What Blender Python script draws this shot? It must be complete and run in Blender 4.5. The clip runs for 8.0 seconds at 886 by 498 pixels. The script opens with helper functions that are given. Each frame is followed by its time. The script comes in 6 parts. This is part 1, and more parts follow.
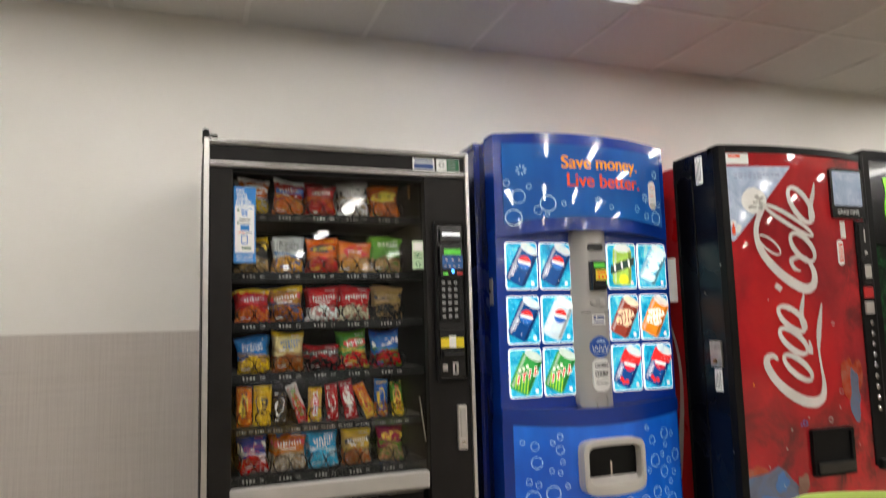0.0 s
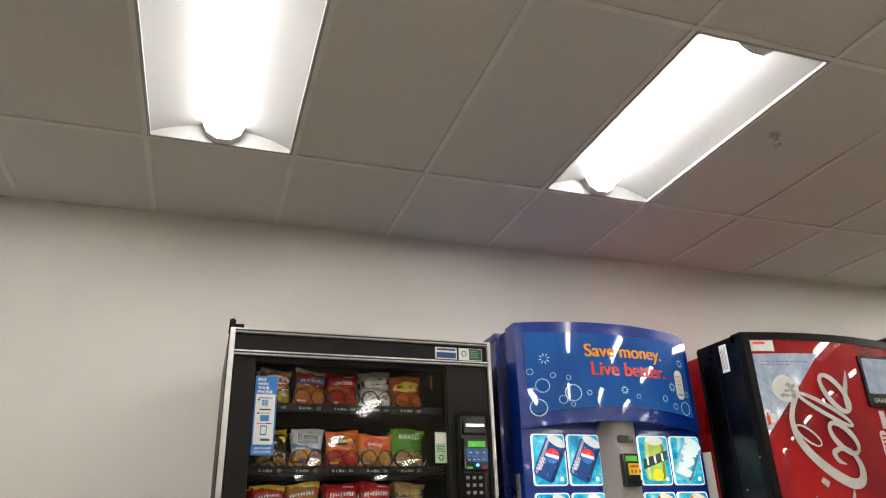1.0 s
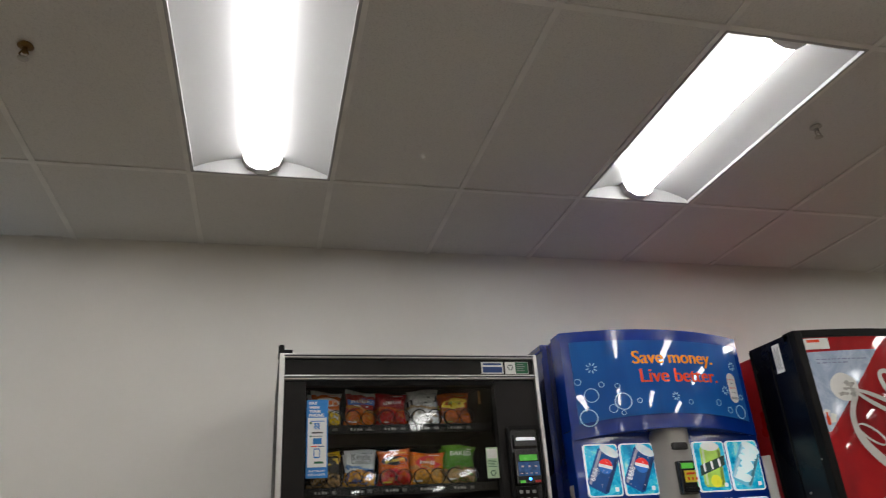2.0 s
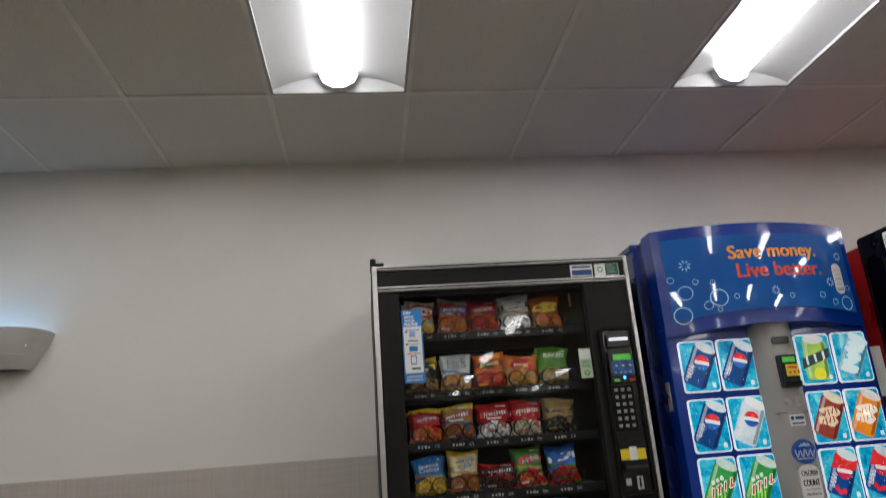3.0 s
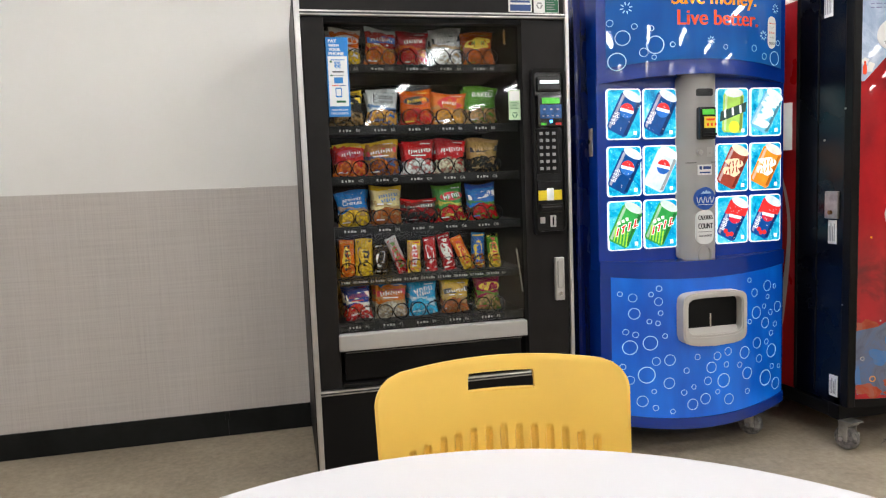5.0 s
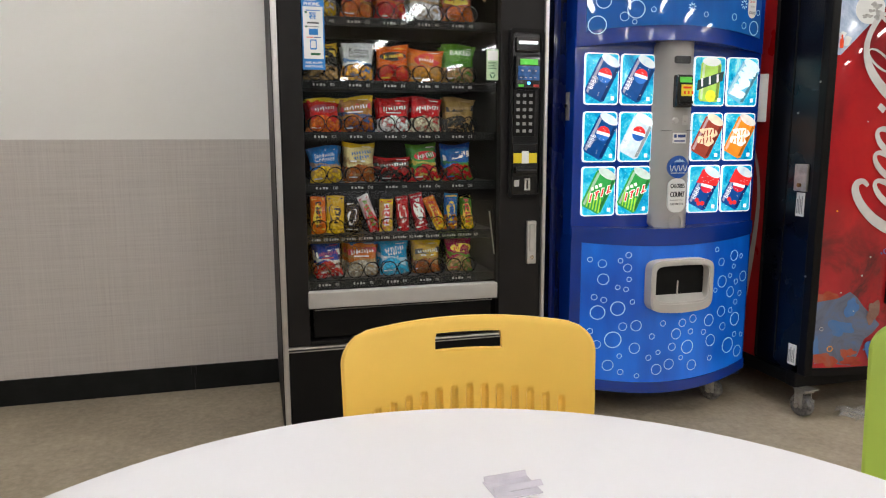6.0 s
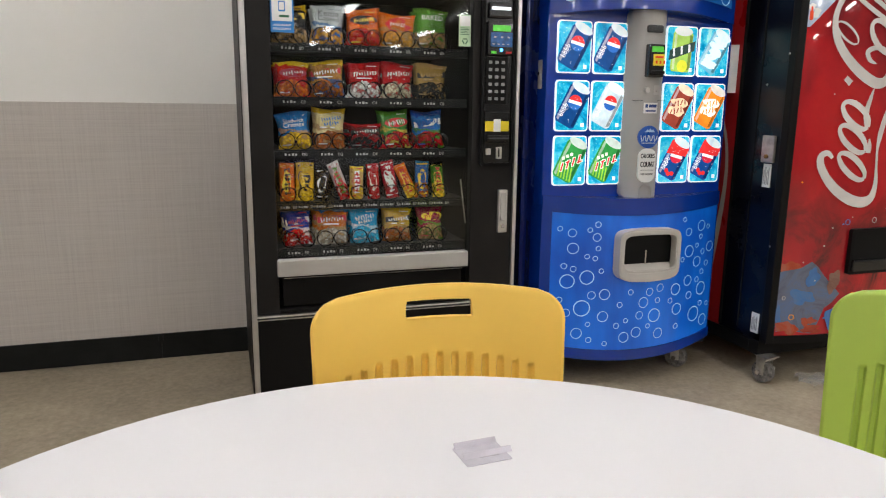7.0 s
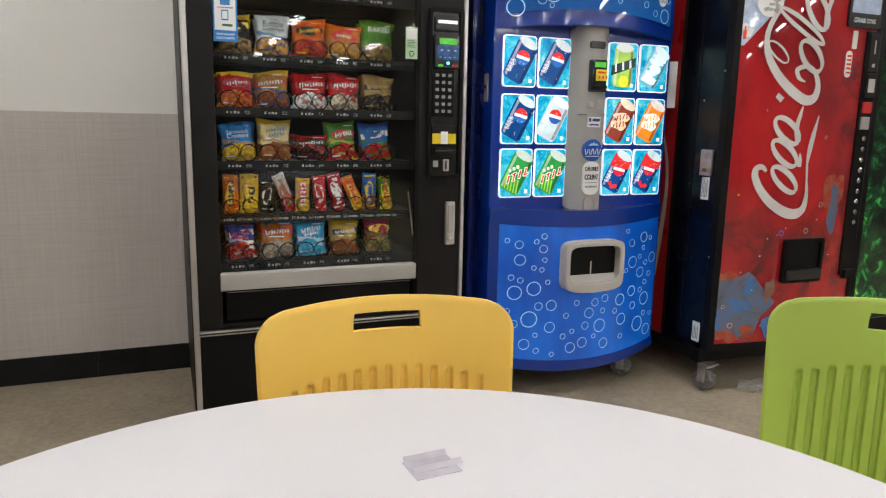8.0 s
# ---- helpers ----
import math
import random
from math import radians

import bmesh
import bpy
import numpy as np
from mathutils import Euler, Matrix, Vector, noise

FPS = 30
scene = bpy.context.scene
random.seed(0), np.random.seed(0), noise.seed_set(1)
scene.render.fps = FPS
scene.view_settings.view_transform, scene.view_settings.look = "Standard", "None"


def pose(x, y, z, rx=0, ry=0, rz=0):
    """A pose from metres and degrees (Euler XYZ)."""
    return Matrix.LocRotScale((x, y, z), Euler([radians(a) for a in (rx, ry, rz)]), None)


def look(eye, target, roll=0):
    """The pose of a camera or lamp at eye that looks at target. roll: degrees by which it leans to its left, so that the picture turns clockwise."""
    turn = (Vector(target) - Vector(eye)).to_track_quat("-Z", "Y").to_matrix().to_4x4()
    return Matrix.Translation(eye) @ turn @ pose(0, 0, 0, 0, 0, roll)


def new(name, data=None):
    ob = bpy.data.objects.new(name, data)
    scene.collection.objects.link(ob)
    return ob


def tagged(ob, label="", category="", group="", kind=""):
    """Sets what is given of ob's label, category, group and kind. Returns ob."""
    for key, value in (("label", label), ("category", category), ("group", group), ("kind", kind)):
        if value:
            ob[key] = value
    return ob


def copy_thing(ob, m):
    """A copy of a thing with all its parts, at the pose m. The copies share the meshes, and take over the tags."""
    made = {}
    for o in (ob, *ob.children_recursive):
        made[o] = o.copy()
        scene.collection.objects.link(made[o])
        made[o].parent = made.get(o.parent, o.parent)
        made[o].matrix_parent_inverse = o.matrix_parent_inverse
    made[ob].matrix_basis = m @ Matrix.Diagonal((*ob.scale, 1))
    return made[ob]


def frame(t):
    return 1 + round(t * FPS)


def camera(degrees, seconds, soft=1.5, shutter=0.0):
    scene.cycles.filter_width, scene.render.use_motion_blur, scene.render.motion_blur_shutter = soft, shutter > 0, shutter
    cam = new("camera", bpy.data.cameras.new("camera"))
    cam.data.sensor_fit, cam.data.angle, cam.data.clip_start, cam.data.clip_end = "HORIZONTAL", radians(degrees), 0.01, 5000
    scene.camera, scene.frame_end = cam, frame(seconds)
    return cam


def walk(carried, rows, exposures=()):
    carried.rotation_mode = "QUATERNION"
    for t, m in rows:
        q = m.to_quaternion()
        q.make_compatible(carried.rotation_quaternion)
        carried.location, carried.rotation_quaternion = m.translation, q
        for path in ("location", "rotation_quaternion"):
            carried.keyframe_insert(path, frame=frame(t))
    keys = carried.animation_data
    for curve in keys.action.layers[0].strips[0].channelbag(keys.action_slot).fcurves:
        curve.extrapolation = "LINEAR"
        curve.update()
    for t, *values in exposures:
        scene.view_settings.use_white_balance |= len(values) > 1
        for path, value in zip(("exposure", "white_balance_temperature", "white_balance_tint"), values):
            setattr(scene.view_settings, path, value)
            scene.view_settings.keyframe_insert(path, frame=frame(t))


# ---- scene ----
cam = camera(65.1, 8.0, soft=1.1, shutter=0.35)
PATH = [
    (0, (0.376, -2.753, 1.192), (1.053, -0.884, 1.409), -1.6),
    (0.5, (0.382, -2.748, 1.118), (0.989, -0.954, 1.761), -2.1),
    (1, (0.351, -2.732, 1.122), (0.953, -0.995, 1.908), -1.9),
    (2.3, (0.375, -2.775, 1.145), (0.755, -0.99, 1.963), -4.3),
    (2.5, (0.399, -2.771, 1.142), (0.7, -0.951, 1.915), -4.3),
    (3, (0.373, -2.769, 1.152), (0.606, -0.869, 1.732), -4.5),
    (3.5, (0.345, -2.762, 1.215), (0.624, -0.798, 1.489), -4.1),
    (4, (0.309, -2.729, 1.204), (0.695, -0.768, 1.276), -3.4),
    (4.5, (0.318, -2.702, 1.195), (0.742, -0.75, 1.098), -3.0),
    (5, (0.321, -2.693, 1.189), (0.769, -0.754, 0.996), -2.2),
    (6.5, (0.33, -2.677, 1.181), (0.884, -0.788, 0.829), 0.4),
    (7, (0.330, -2.673, 1.179), (0.926, -0.800, 0.786), 0.6),
    (7.5, (0.330, -2.670, 1.176), (0.997, -0.818, 0.780), 1.4),
    (8, (0.331, -2.666, 1.174), (1.07, -0.841, 0.821), 1.1),
]
walk(cam, [(t, look(eye, target, roll)) for t, eye, target, roll in PATH],
     exposures=[(0, 0.50, 6800, 10), (0.5, 0.52, 6850, 10), (1, 0.29, 6850, 10), (2.3, -0.34, 6500, 10), (2.5, -0.34, 6500, 10), (3, -0.26, 6400, 10), (3.5, -0.04, 6350, 10), (4, 0.29, 6350, 10), (4.5, 0.58, 6350, 10),
                (5, 0.70, 6400, 10), (6.5, 0.43, 6500, 10), (7.2, 0.44, 6500, 10), (8, 0.38, 6500, 10)])

# ---------------------------------------------------------------- world and exposure
world = bpy.data.worlds.new("world")
scene.world = world
world.use_nodes = True
world.node_tree.nodes["Background"].inputs["Color"].default_value = (0.5, 0.52, 0.55, 1)
world.node_tree.nodes["Background"].inputs["Strength"].default_value = 0.05
TUBE = 23.0      # strength of the ceiling lights' lenses

# ---------------------------------------------------------------- plan, metres
WALL_Y, CEIL_Z, TILE = 0.752, 2.735, 0.61
WEST, EAST, SOUTH = -3.05, 9.15, -13.42


# ---------------------------------------------------------------- materials
def node_mat(name):
    m = bpy.data.materials.new(name)
    m.use_nodes = True
    t = m.node_tree
    return m, t, t.nodes["Principled BSDF"]


def add(t, kind, **inputs):
    n = t.nodes.new(kind)
    for k, v in inputs.items():
        n.inputs[k.replace("_", " ")].default_value = v
    return n


def shade(c, f):
    return (min(1, c[0] * f), min(1, c[1] * f), min(1, c[2] * f), 1)


def ramp(t, fac, stops):
    r = t.nodes.new("ShaderNodeValToRGB")
    while len(r.color_ramp.elements) < len(stops):
        r.color_ramp.elements.new(0.5)
    for e, (p, c) in zip(r.color_ramp.elements, stops):
        e.position, e.color = p, (*c[:3], 1)
    t.links.new(fac, r.inputs["Fac"])
    return r.outputs["Color"]


def coords(t, scale=(1, 1, 1), kind="Object"):
    c = t.nodes.new("ShaderNodeTexCoord")
    m = t.nodes.new("ShaderNodeMapping")
    m.inputs["Scale"].default_value = scale
    t.links.new(c.outputs[kind], m.inputs["Vector"])
    return m.outputs["Vector"]


def noise_tex(t, vec, scale, detail=4, rough=0.55, dist=0.0):
    n = add(t, "ShaderNodeTexNoise", Scale=scale, Detail=detail, Roughness=rough, Distortion=dist)
    t.links.new(vec, n.inputs["Vector"])
    return n.outputs["Fac"]


def mixed(t, a, b, fac, how="MIX"):
    n = t.nodes.new("ShaderNodeMix")
    n.data_type, n.blend_type = "RGBA", how
    for i, v in ((6, a), (7, b), (0, fac)):
        if hasattr(v, "links"):
            t.links.new(v, n.inputs[i])
        else:
            n.inputs[i].default_value = v
    return n.outputs[2]


def math_node(t, op, a, b=0.0):
    n = t.nodes.new("ShaderNodeMath")
    n.operation = op
    for i, v in enumerate((a, b)):
        if hasattr(v, "links"):
            t.links.new(v, n.inputs[i])
        else:
            n.inputs[i].default_value = v
    return n.outputs[0]


def bumped(t, p, height, strength=0.2, dist=0.002):
    b = add(t, "ShaderNodeBump", Strength=strength, Distance=dist)
    t.links.new(height, b.inputs["Height"])
    t.links.new(b.outputs["Normal"], p.inputs["Normal"])


def plain(name, col, rough=0.5, metal=0.0, var=0.1, scale=5.0, bump=0.1, fine=120.0, coat=0.0, emit=0.0, spec=0.5):
    """A surface with stains at one scale and grain at another."""
    m, t, p = node_mat(name)
    v = coords(t)
    big = noise_tex(t, v, scale, 5)
    small = noise_tex(t, v, fine, 3)
    c = ramp(t, big, [(0.3, shade(col, 1 - var)), (0.7, shade(col, 1 + var))])
    t.links.new(c, p.inputs["Base Color"])
    r = math_node(t, "MULTIPLY_ADD", big, 0.25)
    r.node.inputs[2].default_value = max(0.02, rough - 0.125)
    t.links.new(r, p.inputs["Roughness"])
    p.inputs["Metallic"].default_value = metal
    p.inputs["Specular IOR Level"].default_value = spec
    p.inputs["Coat Weight"].default_value = coat
    p.inputs["Coat Roughness"].default_value = 0.04
    if bump:
        bumped(t, p, small, bump, 0.001)
    if emit:
        t.links.new(c, p.inputs["Emission Color"])
        p.inputs["Emission Strength"].default_value = emit
    return m


def wall_paint():
    m, t, p = node_mat("wall_paint")
    v = coords(t)
    c = ramp(t, noise_tex(t, v, 1.3, 6), [(0.3, (0.745, 0.725, 0.685)), (0.7, (0.795, 0.775, 0.735))])
    scuff = noise_tex(t, coords(t, (1, 1, 3)), 9, 8, 0.7)
    t.links.new(mixed(t, c, (0.55, 0.53, 0.48, 1), math_node(t, "MULTIPLY", math_node(t, "GREATER_THAN", scuff, 0.71), 0.3)), p.inputs["Base Color"])
    p.inputs["Roughness"].default_value = 0.55
    bumped(t, p, noise_tex(t, v, 260, 3), 0.12, 0.001)
    return m


def linen():
    """Grey vinyl wallcovering with a woven look."""
    m, t, p = node_mat("woven_wallcovering")
    warp = noise_tex(t, coords(t, (160, 1, 3)), 1.0, 4, 0.7)
    weft = noise_tex(t, coords(t, (3, 1, 170)), 1.0, 4, 0.7)
    patch = noise_tex(t, coords(t), 1.6, 4)
    s = math_node(t, "ADD", math_node(t, "ADD", warp, weft), math_node(t, "MULTIPLY", patch, 0.35))
    c = ramp(t, math_node(t, "MULTIPLY", s, 0.45), [(0.38, (0.43, 0.390, 0.355)), (0.5, (0.49, 0.445, 0.408)), (0.66, (0.55, 0.503, 0.463))])
    t.links.new(c, p.inputs["Base Color"])
    p.inputs["Roughness"].default_value = 0.48
    bumped(t, p, math_node(t, "ADD", warp, weft), 0.25, 0.0012)
    return m


def concrete():
    m, t, p = node_mat("sealed_concrete")
    v = coords(t)
    a = noise_tex(t, v, 1.1, 8, 0.62, 0.6)
    b = noise_tex(t, v, 6.5, 8, 0.7, 0.3)
    c = noise_tex(t, v, 38, 6, 0.7)
    base = ramp(t, a, [(0.30, (0.155, 0.117, 0.074)), (0.5, (0.30, 0.236, 0.155)), (0.70, (0.44, 0.36, 0.25))])
    base = mixed(t, base, ramp(t, b, [(0.35, (0.12, 0.096, 0.066)), (0.66, (0.44, 0.375, 0.29))]), 0.42)
    base = mixed(t, base, ramp(t, c, [(0.32, (0.10, 0.08, 0.055)), (0.68, (0.46, 0.40, 0.31))]), 0.30)
    t.links.new(base, p.inputs["Base Color"])
    t.links.new(ramp(t, b, [(0.3, (0.40, 0.40, 0.40)), (0.7, (0.66, 0.66, 0.66))]), p.inputs["Roughness"])
    bumped(t, p, b, 0.06, 0.003)
    return m


def ceiling_board():
    m, t, p = node_mat("mineral_fibre_tile")
    v = coords(t)
    f = noise_tex(t, v, 190, 5, 0.8)
    g = noise_tex(t, v, 60, 5, 0.7)
    c = ramp(t, f, [(0.34, (0.40, 0.385, 0.37)), (0.48, (0.66, 0.645, 0.615)), (0.7, (0.74, 0.725, 0.69))])
    t.links.new(mixed(t, c, ramp(t, noise_tex(t, v, 0.8, 4), [(0.3, (0.60, 0.585, 0.56)), (0.7, (0.70, 0.685, 0.65))]), 0.45), p.inputs["Base Color"])
    p.inputs["Roughness"].default_value = 0.9
    bumped(t, p, math_node(t, "ADD", f, g), 0.5, 0.002)
    return m


def glass(name="clear_glass", tint=(1, 1, 1, 1), rough=0.0):
    m, t, p = node_mat(name)
    p.inputs["Base Color"].default_value = tint
    p.inputs["Transmission Weight"].default_value = 1.0
    p.inputs["Roughness"].default_value = rough
    p.inputs["IOR"].default_value = 1.36
    return m


def lit_water():
    """Backlit blue print: water with drops and white streaks."""
    m, t, p = node_mat("backlit_water_print")
    v = coords(t)
    n = noise_tex(t, v, 11, 7, 0.72, 1.2)
    vor = add(t, "ShaderNodeTexVoronoi", Scale=85.0)
    t.links.new(v, vor.inputs["Vector"])
    drops = math_node(t, "MULTIPLY", math_node(t, "LESS_THAN", vor.outputs["Distance"], 0.16), 0.16)
    n = math_node(t, "ADD", n, drops)
    c = ramp(t, n, [(0.28, (0.0, 0.10, 0.34)), (0.40, (0.0, 0.27, 0.55)), (0.50, (0.005, 0.46, 0.70)), (0.61, (0.10, 0.66, 0.82)), (0.71, (0.55, 0.90, 0.95)), (0.8, (0.95, 1.0, 1.0))])
    t.links.new(c, p.inputs["Base Color"])
    t.links.new(c, p.inputs["Emission Color"])
    p.inputs["Emission Strength"].default_value = 0.36
    p.inputs["Roughness"].default_value = 0.12
    return m


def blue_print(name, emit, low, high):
    """Gloss blue printed sheet that shades from deep to bright blue; emit adds a faint glow of its own."""
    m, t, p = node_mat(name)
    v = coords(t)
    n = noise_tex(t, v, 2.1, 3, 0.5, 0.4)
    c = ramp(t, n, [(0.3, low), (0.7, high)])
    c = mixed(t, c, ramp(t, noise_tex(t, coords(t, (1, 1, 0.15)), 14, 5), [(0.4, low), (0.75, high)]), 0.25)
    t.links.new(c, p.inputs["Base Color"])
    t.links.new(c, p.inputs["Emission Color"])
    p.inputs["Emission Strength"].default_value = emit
    p.inputs["Roughness"].default_value = 0.55
    p.inputs["Specular IOR Level"].default_value = 0.15
    p.inputs["Coat Weight"].default_value = 1.0
    p.inputs["Coat IOR"].default_value = 1.55
    p.inputs["Coat Roughness"].default_value = 0.01
    return m


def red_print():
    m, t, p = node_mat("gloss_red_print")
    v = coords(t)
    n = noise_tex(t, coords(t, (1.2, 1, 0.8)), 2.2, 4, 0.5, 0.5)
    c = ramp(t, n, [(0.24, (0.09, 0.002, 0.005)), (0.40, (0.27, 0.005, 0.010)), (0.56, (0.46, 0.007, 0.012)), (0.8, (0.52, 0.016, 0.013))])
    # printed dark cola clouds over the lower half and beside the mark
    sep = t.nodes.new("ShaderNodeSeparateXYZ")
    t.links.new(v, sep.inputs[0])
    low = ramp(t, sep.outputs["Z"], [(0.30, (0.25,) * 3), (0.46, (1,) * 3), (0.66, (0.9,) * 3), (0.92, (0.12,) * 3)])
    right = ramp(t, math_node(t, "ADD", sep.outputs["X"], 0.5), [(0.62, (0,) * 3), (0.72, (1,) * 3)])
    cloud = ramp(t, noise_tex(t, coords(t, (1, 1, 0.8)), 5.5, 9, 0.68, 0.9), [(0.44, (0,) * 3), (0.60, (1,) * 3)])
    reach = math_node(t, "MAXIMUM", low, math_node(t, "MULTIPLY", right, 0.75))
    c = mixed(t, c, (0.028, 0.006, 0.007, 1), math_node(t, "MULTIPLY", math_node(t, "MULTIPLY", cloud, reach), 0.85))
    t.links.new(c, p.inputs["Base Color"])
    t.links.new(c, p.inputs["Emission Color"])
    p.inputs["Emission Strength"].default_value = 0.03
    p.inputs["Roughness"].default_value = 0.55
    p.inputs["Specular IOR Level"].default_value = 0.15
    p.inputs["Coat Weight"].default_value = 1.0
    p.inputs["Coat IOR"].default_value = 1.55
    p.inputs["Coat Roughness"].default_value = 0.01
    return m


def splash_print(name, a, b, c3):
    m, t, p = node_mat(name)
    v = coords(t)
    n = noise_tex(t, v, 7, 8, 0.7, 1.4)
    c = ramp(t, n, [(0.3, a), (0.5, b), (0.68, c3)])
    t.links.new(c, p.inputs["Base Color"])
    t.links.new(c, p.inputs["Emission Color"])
    # small glow put into the print colour to brighten splashes and poster
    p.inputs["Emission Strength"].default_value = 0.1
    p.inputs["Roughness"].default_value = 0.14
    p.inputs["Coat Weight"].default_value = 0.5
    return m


def foliage_print():
    m, t, p = node_mat("backlit_green_print")
    v = coords(t)
    n = noise_tex(t, v, 8, 6, 0.7, 1.8)
    k = noise_tex(t, coords(t, (1, 1, 1)), 3.2, 3)
    s = math_node(t, "ADD", math_node(t, "MULTIPLY", n, 0.7), math_node(t, "MULTIPLY", k, 0.4))
    c = ramp(t, s, [(0.50, (0.004, 0.006, 0.004)), (0.60, (0.008, 0.05, 0.015)), (0.67, (0.03, 0.24, 0.03)), (0.73, (0.35, 0.5, 0.05)), (0.80, (0.8, 0.9, 0.5))])
    t.links.new(c, p.inputs["Base Color"])
    t.links.new(c, p.inputs["Emission Color"])
    p.inputs["Emission Strength"].default_value = 0.5
    p.inputs["Roughness"].default_value = 0.1
    return m


def film():
    m, t, p = node_mat("clear_film")
    p.inputs["Base Color"].default_value = (0.5, 0.5, 0.5, 1)
    p.inputs["Alpha"].default_value = 0.16
    p.inputs["Roughness"].default_value = 0.12
    return m


BAG_MATS = {}


def bag_print(top, main, food_a, food_b, h):
    """Printed foil: a band at the top, the ground colour, and food pictured over the lower part."""
    key = (top, main, food_a, food_b, round(h, 2))
    if key in BAG_MATS:
        return BAG_MATS[key]
    top, main, food_a, food_b = (tuple(min(0.95, 1.10 * x ** 1.22) for x in c) for c in (top, main, food_a, food_b))
    m, t, p = node_mat("printed_foil")
    v = coords(t)
    s = t.nodes.new("ShaderNodeSeparateXYZ")
    t.links.new(v, s.inputs[0])
    z = math_node(t, "ADD", s.outputs["Z"], math_node(t, "MULTIPLY", math_node(t, "SUBTRACT", noise_tex(t, v, 22, 3), 0.5), 0.06))
    vor = add(t, "ShaderNodeTexVoronoi", Scale=75.0)
    t.links.new(v, vor.inputs["Vector"])
    blend = math_node(t, "ADD", math_node(t, "MULTIPLY", vor.outputs["Distance"], 0.55), math_node(t, "MULTIPLY", noise_tex(t, v, 70, 6, 0.7, 1.0), 0.6))
    food = ramp(t, blend, [(0.3, shade(food_a, 1.3)), (0.5, food_a), (0.62, shade(food_a, 0.55)), (0.8, food_b)])
    ground = ramp(t, noise_tex(t, v, 16, 3), [(0.3, shade(main, 0.75)), (0.7, shade(main, 1.12))])
    swoosh = math_node(t, "ADD", z, math_node(t, "MULTIPLY", math_node(t, "SINE", math_node(t, "MULTIPLY", s.outputs["X"], 38.0)), 0.010))
    c = mixed(t, food, ground, math_node(t, "GREATER_THAN", z, h * 0.40))
    band = math_node(t, "MULTIPLY", math_node(t, "GREATER_THAN", swoosh, h * 0.42), math_node(t, "LESS_THAN", swoosh, h * 0.50))
    c = mixed(t, c, shade(food_b, 1.0), math_node(t, "MULTIPLY", band, 0.8))
    c = mixed(t, c, (*top, 1), math_node(t, "GREATER_THAN", z, h * 0.88))
    fleck = add(t, "ShaderNodeTexVoronoi", Scale=170.0)
    t.links.new(v, fleck.inputs["Vector"])
    c = mixed(t, c, (0.75, 0.72, 0.66, 1), math_node(t, "MULTIPLY", math_node(t, "LESS_THAN", fleck.outputs["Distance"], 0.14), 0.55))
    t.links.new(c, p.inputs["Base Color"])
    p.inputs["Roughness"].default_value = 0.24
    p.inputs["Coat Weight"].default_value = 0.9
    p.inputs["Coat Roughness"].default_value = 0.07
    folds = math_node(t, "ADD", noise_tex(t, coords(t, (1, 1, 0.55)), 48, 4, 0.6, 1.4), math_node(t, "MULTIPLY", noise_tex(t, coords(t, (1.6, 1, 0.5)), 17, 3, 0.6, 2.2), 1.5))
    bumped(t, p, folds, 1.0, 0.011)
    BAG_MATS[key] = m
    return m


